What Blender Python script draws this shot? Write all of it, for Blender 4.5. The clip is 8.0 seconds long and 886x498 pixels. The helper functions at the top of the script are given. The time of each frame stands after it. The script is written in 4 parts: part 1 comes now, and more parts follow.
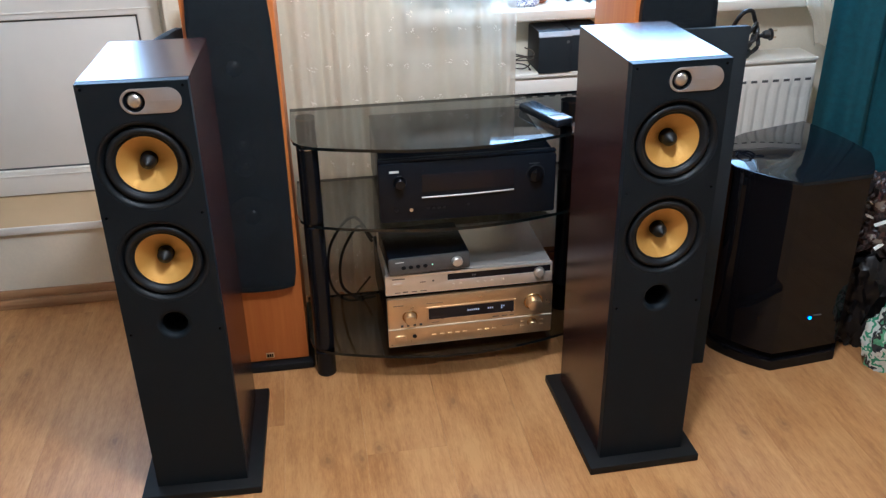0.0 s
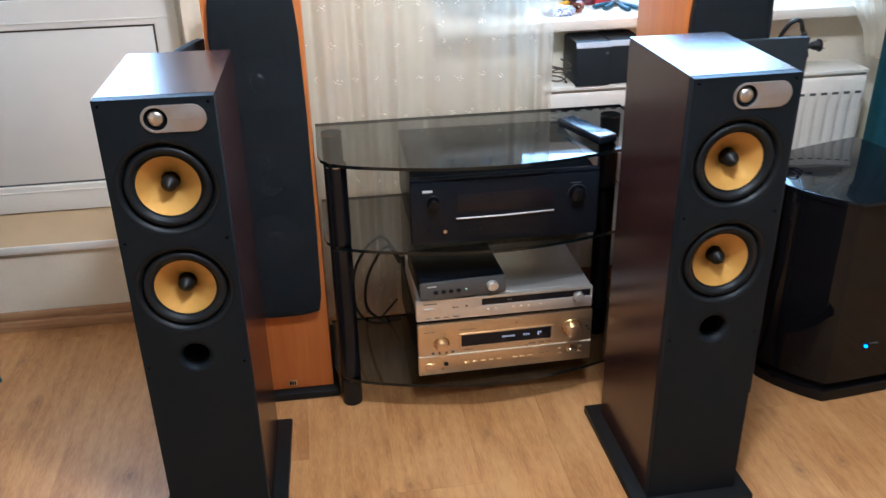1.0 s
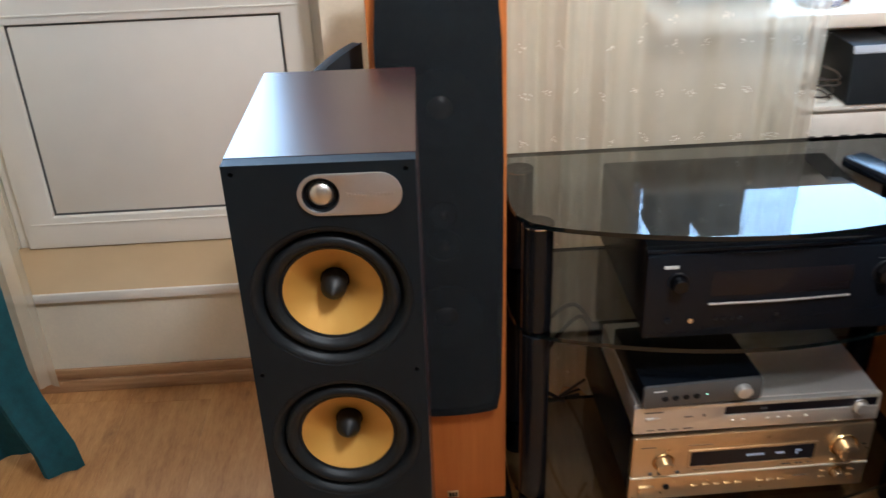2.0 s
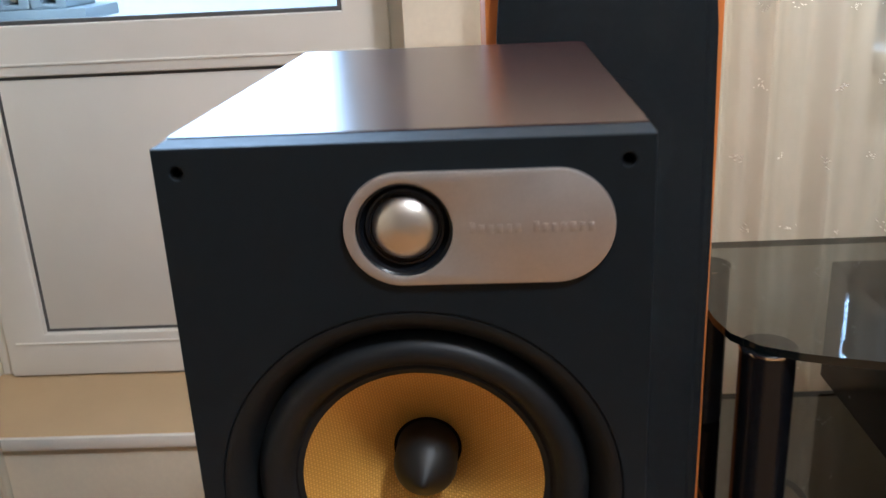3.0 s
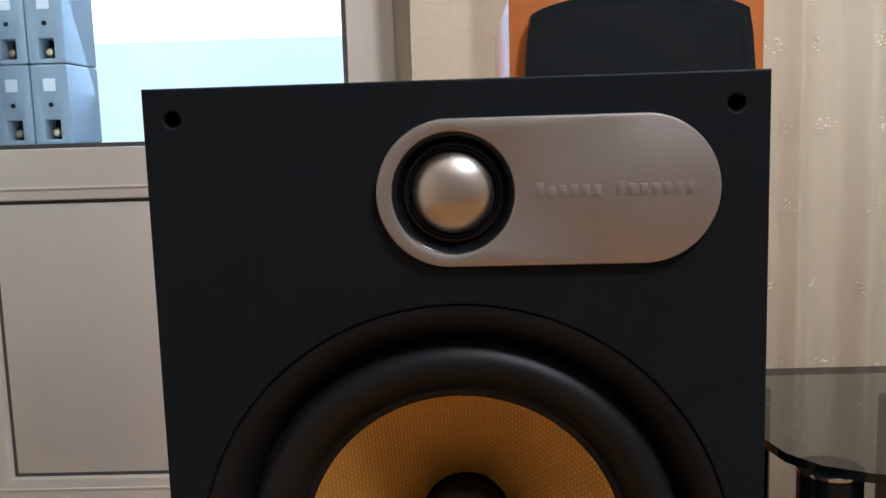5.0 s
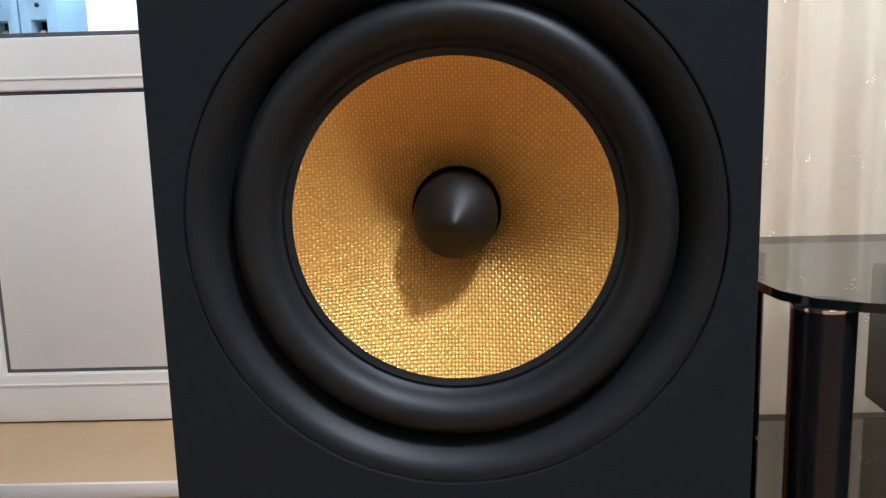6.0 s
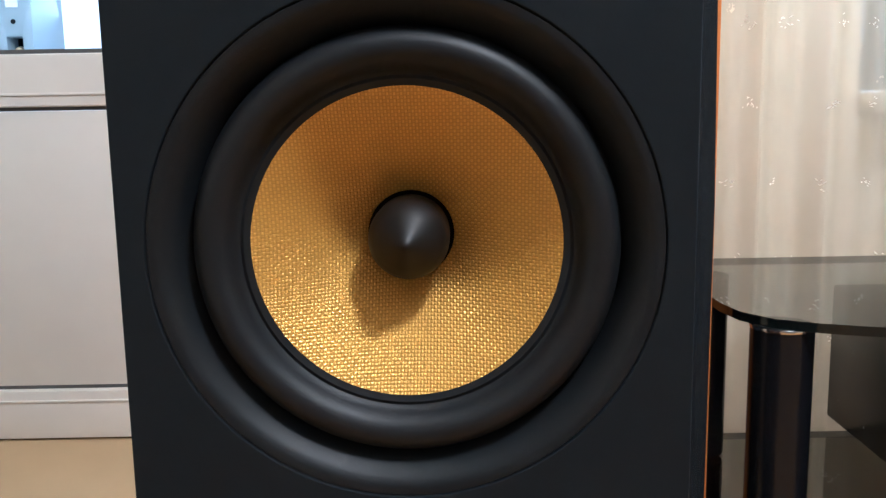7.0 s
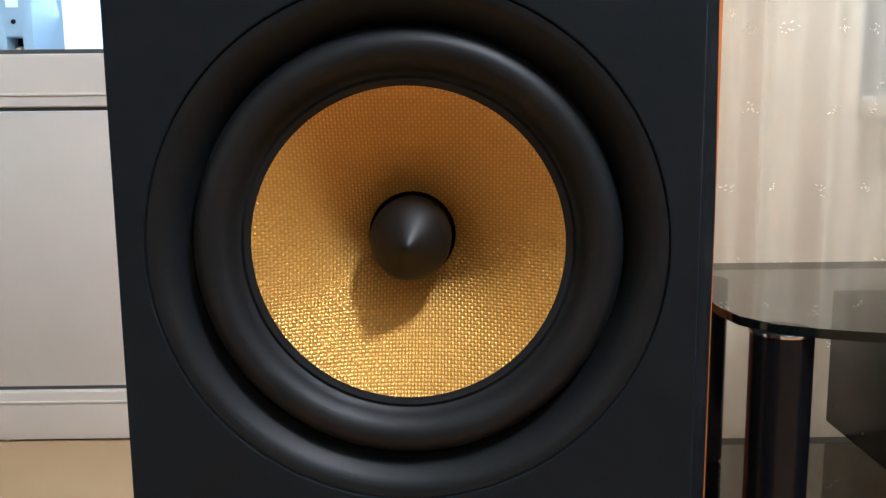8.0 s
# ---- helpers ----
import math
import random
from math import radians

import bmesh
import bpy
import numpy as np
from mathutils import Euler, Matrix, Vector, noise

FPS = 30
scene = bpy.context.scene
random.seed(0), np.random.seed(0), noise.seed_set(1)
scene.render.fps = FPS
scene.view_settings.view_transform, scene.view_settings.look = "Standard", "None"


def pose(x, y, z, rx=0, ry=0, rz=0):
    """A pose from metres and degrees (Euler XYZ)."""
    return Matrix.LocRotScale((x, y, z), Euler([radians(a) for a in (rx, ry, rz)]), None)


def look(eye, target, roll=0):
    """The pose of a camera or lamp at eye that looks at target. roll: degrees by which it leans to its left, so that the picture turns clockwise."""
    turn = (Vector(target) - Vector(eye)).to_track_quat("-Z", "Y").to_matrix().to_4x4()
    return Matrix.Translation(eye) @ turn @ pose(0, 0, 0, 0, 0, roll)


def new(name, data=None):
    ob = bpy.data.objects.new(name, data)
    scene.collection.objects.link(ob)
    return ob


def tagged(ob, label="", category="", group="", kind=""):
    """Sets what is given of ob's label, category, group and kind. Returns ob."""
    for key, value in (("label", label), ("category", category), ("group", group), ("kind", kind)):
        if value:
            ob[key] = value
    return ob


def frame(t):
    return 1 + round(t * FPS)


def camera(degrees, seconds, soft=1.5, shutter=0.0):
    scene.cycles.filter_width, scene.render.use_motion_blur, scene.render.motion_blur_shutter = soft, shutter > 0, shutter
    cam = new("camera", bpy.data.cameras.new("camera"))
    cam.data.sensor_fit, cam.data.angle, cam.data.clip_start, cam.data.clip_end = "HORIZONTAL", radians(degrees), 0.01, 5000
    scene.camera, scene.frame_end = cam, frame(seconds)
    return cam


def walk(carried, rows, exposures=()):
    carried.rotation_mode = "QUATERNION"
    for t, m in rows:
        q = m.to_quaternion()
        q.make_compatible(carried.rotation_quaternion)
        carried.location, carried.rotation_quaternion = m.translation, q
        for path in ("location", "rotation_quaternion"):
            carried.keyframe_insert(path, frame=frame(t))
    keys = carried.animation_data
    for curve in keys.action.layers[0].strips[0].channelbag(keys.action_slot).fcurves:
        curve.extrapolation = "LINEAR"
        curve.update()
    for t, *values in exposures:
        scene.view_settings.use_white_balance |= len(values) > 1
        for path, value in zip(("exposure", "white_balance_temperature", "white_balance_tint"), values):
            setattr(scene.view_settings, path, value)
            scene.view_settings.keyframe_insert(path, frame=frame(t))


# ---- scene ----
cam = camera(53.28, 8.0, 1.35, 0.25)
PATH = [
    (0, (0.3109, -1.5996, 1.3930), (0.5804, 0.1577, 0.4768), -1.01),
    (0.5, (0.3163, -1.5944, 1.3882), (0.5716, 0.1699, 0.4815), -1.12),
    (1, (0.2686, -1.4628, 1.3705), (0.5217, 0.3049, 0.4697), -1.11),
    (1.5, (0.1513, -1.1489, 1.3527), (0.3838, 0.6264, 0.4614), -0.50),
    (2, (0.0873, -0.8298, 1.2947), (0.1642, 0.9224, 0.3334), -2.05),
    (2.2, (0.0720, -0.6851, 1.2646), (0.0793, 1.0540, 0.2769), -2.32),
    (3.5, (0.0140, -0.2855, 0.9318), (-0.0634, 1.6772, 0.5554), -2.57),
    (4, (0.0043, -0.2939, 0.9401), (-0.0770, 1.6875, 0.6801), -2.26),
    (4.2, (0.0003, -0.2938, 0.9376), (-0.0723, 1.6898, 0.6926), -1.97),
    (5.3, (0.0040, -0.2778, 0.9207), (-0.0432, 1.7006, 0.6314), -1.79),
    (5.5, (0.0010, -0.2777, 0.8838), (-0.0474, 1.6959, 0.5636), -1.86),
    (5.8, (0.0030, -0.2839, 0.8409), (-0.0405, 1.6841, 0.4869), -1.73),
    (6, (0.0023, -0.2852, 0.8302), (-0.0371, 1.6821, 0.4723), -1.60),
    (6.5, (0.0078, -0.2893, 0.8265), (-0.0136, 1.6801, 0.4783), -1.39),
    (7, (0.0119, -0.2971, 0.8333), (0.0207, 1.6774, 0.5151), -0.99),
    (7.5, (0.0162, -0.2986, 0.8332), (0.0302, 1.6768, 0.5206), -0.95),
    (8, (0.0108, -0.2956, 0.8323), (0.0232, 1.6801, 0.5221), -0.59),
]
EXPOSURE = [(0, 0.39, 4670, 8), (0.6, 0.39, 4670, 8), (1.0, 0.52, 4660, 8), (1.5, 0.31, 4700, 7), (2.2, 0.25, 5080, 8), (3.5, 0.02, 4950, 9), (4.2, -0.24, 5080, 12), (5.5, -0.18, 5150, 11), (6.0, 0.68, 4750, 9), (6.5, 0.7, 4780, 10), (7.0, 0.63, 4850, 10), (7.5, 0.54, 4920, 9), (8.0, 0.52, 4920, 9)]
walk(cam, [(t, look(eye, target, roll)) for t, eye, target, roll in PATH], EXPOSURE)

# ---- light ----
world = bpy.data.worlds.new("world")
scene.world = world
world.use_nodes = True
wn = world.node_tree
sky = wn.nodes.new("ShaderNodeTexSky")
sky.sky_type, sky.sun_disc = "NISHITA", False
sky.sun_elevation, sky.sun_rotation = radians(35), radians(200)
sky.air_density, sky.dust_density = 1.2, 3.0
wn.nodes["Background"].inputs[1].default_value = 0.15
wn.links.new(sky.outputs[0], wn.nodes["Background"].inputs[0])


def sun_lamp(name, m, strength, angle, colour):
    d = bpy.data.lights.new(name, "SUN")
    d.energy, d.angle, d.color = strength, radians(angle), colour
    ob = new(name, d)
    ob.matrix_world = m
    return ob


def area_lamp(name, m, sx, sy, watts, colour):
    d = bpy.data.lights.new(name, "AREA")
    d.shape, d.size, d.size_y, d.energy, d.color = "RECTANGLE", sx, sy, watts, colour
    d.spread = radians(125)
    ob = new(name, d)
    ob.matrix_world = m
    return ob


sun_lamp("sun", look((-3, -6, 5), (0.5, 0, 0)), 0.8, 20, (1.0, 0.97, 0.93))
area_lamp("daylight_door", look((-0.54, 1.27, 1.56), (-0.4, 0.0, 0.9)), 0.6, 1.2, 9, (0.72, 0.86, 1.0))
area_lamp("daylight_window", look((1.2, 1.245, 1.60), (1.05, 0.0, 1.2)), 1.1, 1.1, 20, (0.62, 0.82, 1.0))
LAMP = (0.62, -0.64, 2.28)

# ---- materials ----
MATS = {}


class Nodes:
    """A small builder of node trees."""

    def __init__(self, name, rough=0.5, metal=0.0, spec=0.5):
        self.m = bpy.data.materials.new(name)
        self.m.use_nodes = True
        self.t = self.m.node_tree
        self.b = self.t.nodes["Principled BSDF"]
        self.out = self.t.nodes["Material Output"]
        self.b.inputs["Roughness"].default_value = rough
        self.b.inputs["Metallic"].default_value = metal
        self.b.inputs["Specular IOR Level"].default_value = spec
        MATS[name] = self.m

    def add(self, kind, **values):
        n = self.t.nodes.new("ShaderNode" + kind)
        for k, v in values.items():
            n.inputs[k.replace("_", " ")].default_value = v
        return n

    def link(self, a, b):
        self.t.links.new(a, b)

    def coords(self, scale=(1, 1, 1), which="Object"):
        c, mp = self.add("TexCoord"), self.add("Mapping")
        mp.inputs["Scale"].default_value = scale
        self.link(c.outputs[which], mp.inputs[0])
        return mp.outputs[0]

    def noise(self, vec, scale, detail=4.0, rough=0.55):
        n = self.add("TexNoise", Scale=scale, Detail=detail, Roughness=rough)
        self.link(vec, n.inputs["Vector"])
        return n.outputs["Fac"]

    def ramp(self, fac, stops):
        n = self.add("ValToRGB")
        e = n.color_ramp.elements
        while len(e) < len(stops):
            e.new(0.5)
        for el, (p, c) in zip(e, stops):
            el.position, el.color = p, (*c, 1)
        self.link(fac, n.inputs[0])
        return n.outputs[0]

    def mix(self, fac, a, b, mode="MIX"):
        n = self.add("Mix")
        n.data_type, n.blend_type = "RGBA", mode
        for s, v in ((0, fac), (6, a), (7, b)):
            if hasattr(v, "is_linked"):
                self.link(v, n.inputs[s])
            elif s:
                n.inputs[s].default_value = (*v, 1)
            else:
                n.inputs[s].default_value = v
        return n.outputs[2]

    def maths(self, op, a, b=0.0):
        n = self.add("Math")
        n.operation = op
        for i, v in enumerate((a, b)):
            if hasattr(v, "is_linked"):
                self.link(v, n.inputs[i])
            else:
                n.inputs[i].default_value = v
        return n.outputs[0]

    def bump(self, height, dist, strength=1.0):
        n = self.add("Bump", Strength=strength, Distance=dist)
        self.link(height, n.inputs["Height"])
        self.link(n.outputs[0], self.b.inputs["Normal"])

    def colour(self, v):
        if hasattr(v, "is_linked"):
            self.link(v, self.b.inputs["Base Color"])
        else:
            self.b.inputs["Base Color"].default_value = (*v, 1)

    def rough(self, fac, lo, hi):
        n = self.add("MapRange", To_Min=lo, To_Max=hi)
        self.link(fac, n.inputs["Value"])
        self.link(n.outputs[0], self.b.inputs["Roughness"])


def plain(name, colour, rough=0.5, metal=0.0, vary=0.12, scale=40.0, bump=0.0002, spec=0.5, wear=0.07):
    """A surface of one paint with grain and slight soiling at two scales. wear: how far the gloss varies."""
    n = Nodes(name, rough, metal, spec)
    v = n.coords()
    a, b = n.noise(v, scale, 5), n.noise(v, scale * 0.12, 2)
    f = n.maths("MULTIPLY", n.maths("ADD", a, b), 0.5)
    lo, hi = [c * (1 - vary) for c in colour], [min(1, c * (1 + vary)) for c in colour]
    n.colour(n.ramp(f, [(0.3, lo), (0.7, hi)]))
    if wear:
        n.rough(b, max(0.0, rough - wear), min(1, rough + wear))
    if bump:
        n.bump(a, bump, 0.6)
    return n.m


def wood(name, dark, light, rough, stretch=(18, 18, 1.2), scale=4.0, bump=0.0003, per_piece=0.0, spec=0.5, wear=0.06, knots=0.0):
    n = Nodes(name, rough, 0.0, spec)
    v = n.coords(stretch)
    if per_piece:
        info, vm = n.add("ObjectInfo"), n.add("VectorMath")
        vm.operation = "ADD"
        n.link(v, vm.inputs[0])
        off = n.maths("MULTIPLY", info.outputs["Random"], 40.0)
        n.link(off, vm.inputs[1])
        v = vm.outputs[0]
    a, b = n.noise(v, scale, 6, 0.62), n.noise(v, scale * 0.25, 3)
    f = n.maths("ADD", n.maths("MULTIPLY", a, 0.6), n.maths("MULTIPLY", b, 0.4))
    mid = [(p + q) / 2 for p, q in zip(dark, light)]
    c = n.ramp(f, [(0.36, dark), (0.5, mid), (0.64, light)])
    if knots:
        vor = n.add("TexVoronoi", Scale=knots)
        vor.voronoi_dimensions = "2D"
        n.link(v, vor.inputs["Vector"])
        ring = n.maths("ADD", vor.outputs["Distance"], n.maths("MULTIPLY", n.maths("SUBTRACT", a, 0.5), 0.35))
        pick = n.add("SeparateColor")
        n.link(vor.outputs["Color"], pick.inputs[0])
        some = n.maths("GREATER_THAN", pick.outputs[0], 0.45)
        soft = n.ramp(ring, [(0.02, (1, 1, 1)), (0.045, (0.55, 0.55, 0.55)), (0.12, (0, 0, 0))])
        c = n.mix(n.maths("MULTIPLY", n.maths("MULTIPLY", soft, some), 0.75), c, [x * 0.62 for x in dark])
    if per_piece:
        k = n.maths("ADD", n.maths("MULTIPLY", info.outputs["Random"], per_piece), 1 - per_piece / 2)
        comb = n.add("CombineColor")
        for i in range(3):
            n.link(k, comb.inputs[i])
        c = n.mix(1.0, c, comb.outputs[0], "MULTIPLY")
    n.colour(c)
    n.rough(b, rough - wear, rough + wear)
    if bump:
        n.bump(a, bump, 0.5)
    return n.m


def oak_floor(name):
    """Brushed oak boards: fine pores, wandering growth lines, cloudy tone and scattered knots."""
    n = Nodes(name, 0.4)
    info, vm, c = n.add("ObjectInfo"), n.add("VectorMath"), n.add("TexCoord")
    vm.operation = "ADD"
    n.link(c.outputs["Object"], vm.inputs[0])
    n.link(n.maths("MULTIPLY", info.outputs["Random"], 37.0), vm.inputs[1])

    def scaled_by(k):
        mp = n.add("Mapping")
        mp.inputs["Scale"].default_value = k
        n.link(vm.outputs[0], mp.inputs[0])
        return mp.outputs[0]

    pores = n.noise(scaled_by((230, 34, 1)), 1.0, 5, 0.65)
    cloud = n.noise(scaled_by((9, 3.2, 1)), 1.0, 5, 0.65)
    lines = n.add("TexWave", Scale=9.0, Distortion=9.0, Detail=4.0, Detail_Scale=1.5)
    lines.bands_direction = "X"
    n.link(scaled_by((1, 0.16, 1)), lines.inputs["Vector"])
    f = n.maths("ADD", n.maths("MULTIPLY", pores, 0.36), n.maths("ADD", n.maths("MULTIPLY", cloud, 0.60), n.maths("MULTIPLY", lines.outputs["Fac"], 0.05)))
    tone = n.ramp(f, [(0.38, (0.345, 0.155, 0.046)), (0.50, (0.455, 0.228, 0.076)), (0.62, (0.55, 0.300, 0.110))])
    vor = n.add("TexVoronoi", Scale=1.0)
    vor.voronoi_dimensions = "2D"
    n.link(scaled_by((6.5, 3.3, 1)), vor.inputs["Vector"])
    pick = n.add("SeparateColor")
    n.link(vor.outputs["Color"], pick.inputs[0])
    ring = n.maths("ADD", vor.outputs["Distance"], n.maths("MULTIPLY", n.maths("SUBTRACT", n.noise(scaled_by((60, 25, 1)), 1.0, 3), 0.5), 0.16))
    knot = n.ramp(ring, [(0.015, (1, 1, 1)), (0.04, (0.5, 0.5, 0.5)), (0.06, (0.25, 0.25, 0.25)), (0.075, (0.5, 0.5, 0.5)), (0.13, (0, 0, 0))])
    some = n.maths("GREATER_THAN", pick.outputs[0], 0.42)
    tone = n.mix(n.maths("MULTIPLY", n.maths("MULTIPLY", knot, some), 0.62), tone, (0.20, 0.090, 0.034))
    n.colour(tone)
    n.rough(cloud, 0.34, 0.46)
    n.bump(pores, 0.00012, 0.5)
    return n.m


def weave(name, colour, dark, pitch, depth, rough=0.4, axes=("X", "Z"), spec=0.5, flat=1.0):
    """Plain-woven cloth: threads of the given pitch that pass over and under one another; dark: shade painted between
    the threads; flat: how far the second set of threads rises.
    """
    n = Nodes(name, rough, 0.0, spec)
    c, sep = n.add("TexCoord"), n.add("SeparateXYZ")
    n.link(c.outputs["Object"], sep.inputs[0])
    k = math.pi / pitch
    u = n.maths("SINE", n.maths("MULTIPLY", sep.outputs[axes[0]], k))
    w = n.maths("SINE", n.maths("MULTIPLY", sep.outputs[axes[1]], k))
    over = n.maths("GREATER_THAN", n.maths("MULTIPLY", u, w), 0.0)
    au, aw = n.maths("ABSOLUTE", u), n.maths("ABSOLUTE", w)
    warp = n.maths("MULTIPLY", au, n.maths("POWER", aw, 0.35))
    weft = n.maths("MULTIPLY", aw, n.maths("POWER", au, 0.35))
    h = n.maths("ADD", n.maths("MULTIPLY", warp, over), n.maths("MULTIPLY", weft, n.maths("SUBTRACT", 1.0, over)))
    big = n.noise(c.outputs["Object"], 30, 3)
    lift = n.maths("MULTIPLY", h, n.maths("ADD", n.maths("MULTIPLY", over, 1.0 - flat), flat))
    # lighter crowns and darker gaps: the relief's highlights and shade put into colour
    col = n.mix(n.maths("POWER", lift, 0.7), dark, colour)
    n.colour(n.mix(n.maths("MULTIPLY", big, 0.25), col, [x * 0.8 for x in colour]))
    n.bump(lift, depth, 1.0)
    return n.m


def glow(name, colour, strength):
    n = Nodes(name)
    n.colour(colour)
    n.b.inputs["Emission Color"].default_value = (*colour, 1)
    n.b.inputs["Emission Strength"].default_value = strength
    return n.m


def clear(name, tint, gloss=1.5, rough=0.0):
    """A sheet of tinted glass: it lets tinted light through and mirrors by Fresnel."""
    n = Nodes(name)
    tr, gl, fr, mx = n.add("BsdfTransparent"), n.add("BsdfGlossy", Roughness=rough), n.add("Fresnel", IOR=gloss), n.add("MixShader")
    tr.inputs[0].default_value = (*tint, 1)
    n.link(fr.outputs[0], mx.inputs[0])
    n.link(tr.outputs[0], mx.inputs[1])
    n.link(gl.outputs[0], mx.inputs[2])
    n.link(mx.outputs[0], n.out.inputs[0])
    n.t.nodes.remove(n.b)
    return n.m


def sheer(name, colour, cover):
    """Thin net curtain with small embroidered sprigs."""
    n = Nodes(name)
    v = n.coords()
    vor = n.add("TexVoronoi", Scale=24.0)
    n.link(v, vor.inputs["Vector"])
    spot = n.maths("LESS_THAN", vor.outputs["Distance"], 0.24)
    gate = n.maths("GREATER_THAN", n.noise(v, 4.5, 2), 0.60)
    fine = n.maths("GREATER_THAN", n.noise(v, 210, 3), 0.54)
    sprig = n.maths("MULTIPLY", n.maths("MULTIPLY", spot, gate), fine)
    f = n.maths("ADD", n.maths("MULTIPLY", sprig, 0.22), n.maths("ADD", n.maths("MULTIPLY", n.noise(v, 9, 3), 0.12), cover - 0.06))
    tr, di, tl, m1, m2 = n.add("BsdfTransparent"), n.add("BsdfDiffuse"), n.add("BsdfTranslucent"), n.add("MixShader"), n.add("MixShader")
    for s in (di, tl):
        s.inputs[0].default_value = (*colour, 1)
    m1.inputs[0].default_value = 0.3
    n.link(di.outputs[0], m1.inputs[1])
    n.link(tl.outputs[0], m1.inputs[2])
    n.link(f, m2.inputs[0])
    n.link(tr.outputs[0], m2.inputs[1])
    n.link(m1.outputs[0], m2.inputs[2])
    n.link(m2.outputs[0], n.out.inputs[0])
    n.t.nodes.remove(n.b)
    return n.m


WALL = plain("wall_paint", (0.80, 0.72, 0.56), 0.75, vary=0.05, scale=120, bump=0.0006)
CEIL = plain("ceiling_paint", (0.8, 0.78, 0.74), 0.85, vary=0.03)
PVC = plain("white_pvc", (0.82, 0.775, 0.695), 0.35, vary=0.03, scale=15, bump=0)
SEAL = plain("rubber_seal", (0.10, 0.097, 0.09), 0.6, vary=0.2)
SILLM = plain("sill_white", (0.82, 0.76, 0.65), 0.3, vary=0.03, scale=20, bump=0)
RADM = plain("radiator_enamel", (0.82, 0.77, 0.67), 0.3, vary=0.03, scale=20, bump=0)
FLOORM = oak_floor("oak_laminate")
SKIRTM = wood("oak_skirting", (0.27, 0.14, 0.06), (0.46, 0.27, 0.13), 0.4, (1.2, 22, 22), 4.0)
VINYL = wood("dark_wood_veneer", (0.029, 0.0115, 0.0105), (0.037, 0.0140, 0.0120), 0.23, (60, 60, 2.5), 5.0, 0, wear=0.006)
# blue cast in the baffle and rubber blacks: lens haze put into colour
BAFFLE = plain("black_baffle", (0.0060, 0.0094, 0.0126), 0.55, vary=0.15, scale=900, bump=0.00008, spec=0.16)
PLINTHM = plain("black_plinth", (0.0065, 0.0065, 0.0068), 0.5, vary=0.15, scale=200, bump=0.0001, spec=0.22)
RUBBER = plain("black_rubber", (0.0058, 0.0074, 0.0092), 0.50, vary=0.10, scale=400, bump=0, spec=0.27, wear=0.02)
FRAMEM = plain("black_driver_frame", (0.0070, 0.0088, 0.0104), 0.48, vary=0.12, scale=700, bump=0.00004, spec=0.21, wear=0.02)
CONE = weave("woven_cone", (0.75, 0.445, 0.086), (0.40, 0.195, 0.026), 0.00121, 0.00036, 0.31, spec=0.5, flat=0.48)
CONE.node_tree.nodes["Principled BSDF"].inputs["Metallic"].default_value = 0.38
BULLET = plain("bullet_plastic", (0.0052, 0.0048, 0.0042), 0.47, vary=0.08, scale=500, bump=0, spec=0.3, wear=0.01)
SILVER = plain("satin_silver", (0.42, 0.39, 0.37), 0.42, 0.75, vary=0.05, scale=600, bump=0.00003)
DOMEM = plain("dome_metal", (0.62, 0.58, 0.53), 0.36, 1.0, vary=0.04, scale=50, bump=0)
# near-black puts the shade of holes and gaps into colour; also badge print
HOLE = plain("dark_hole", (0.003, 0.003, 0.003), 0.8, vary=0.1, spec=0.08)
CHERRY = wood("cherry_veneer", (0.44, 0.127, 0.019), (0.52, 0.168, 0.029), 0.46, (30, 30, 1.5), 2.5, 0.00006, spec=0.3)
CLOTH = weave("grille_cloth", (0.009, 0.016, 0.022), (0.003, 0.005, 0.007), 0.0011, 0.0003, 0.85)
THINCLOTH = weave("thin_grille_cloth", (0.009, 0.016, 0.022), (0.003, 0.005, 0.007), 0.0011, 0.0003, 0.85)
tn = THINCLOTH.node_tree
see, blend = tn.nodes.new("ShaderNodeBsdfTransparent"), tn.nodes.new("ShaderNodeMixShader")
see.inputs[0].default_value = (1, 1, 1, 1)
blend.inputs[0].default_value = 0.36
tn.links.new(tn.nodes["Principled BSDF"].outputs[0], blend.inputs[1])
tn.links.new(see.outputs[0], blend.inputs[2])
tn.links.new(blend.outputs[0], tn.nodes["Material Output"].inputs[0])
SMOKE = clear("smoked_glass", (0.35, 0.365, 0.36), 1.64)
UNDER = clear("glass_underside", (0.97, 0.97, 0.97), 1.01)
PANE = clear("window_glass", (0.95, 0.97, 0.98), 1.35)
GLOSS = plain("black_gloss", (0.005, 0.005, 0.006), 0.012, vary=0.05, scale=10, bump=0, spec=0.28, wear=0)
STEEL = plain("black_lacquer_tube", (0.005, 0.006, 0.008), 0.25, vary=0.06, scale=30, bump=0, spec=0.3, wear=0.01)
CHROME = plain("chrome", (0.7, 0.7, 0.7), 0.15, 1.0, vary=0.05)
AVRM = plain("black_brushed_panel", (0.006, 0.008, 0.012), 0.27, vary=0.06, scale=900, bump=0, spec=0.2, wear=0.008)
GOLD = plain("champagne_panel", (0.70, 0.545, 0.345), 0.30, 0.94, vary=0.05, scale=500, bump=0.00003)
BRASS = plain("brass_ring", (0.70, 0.46, 0.18), 0.25, 1.0, vary=0.05)
EDGE = plain("glass_edge", (0.004, 0.007, 0.007), 0.12, vary=0.1, bump=0, wear=0)
ALU = plain("silver_panel", (0.78, 0.74, 0.68), 0.34, 0.75, vary=0.05, scale=500, bump=0.00003)
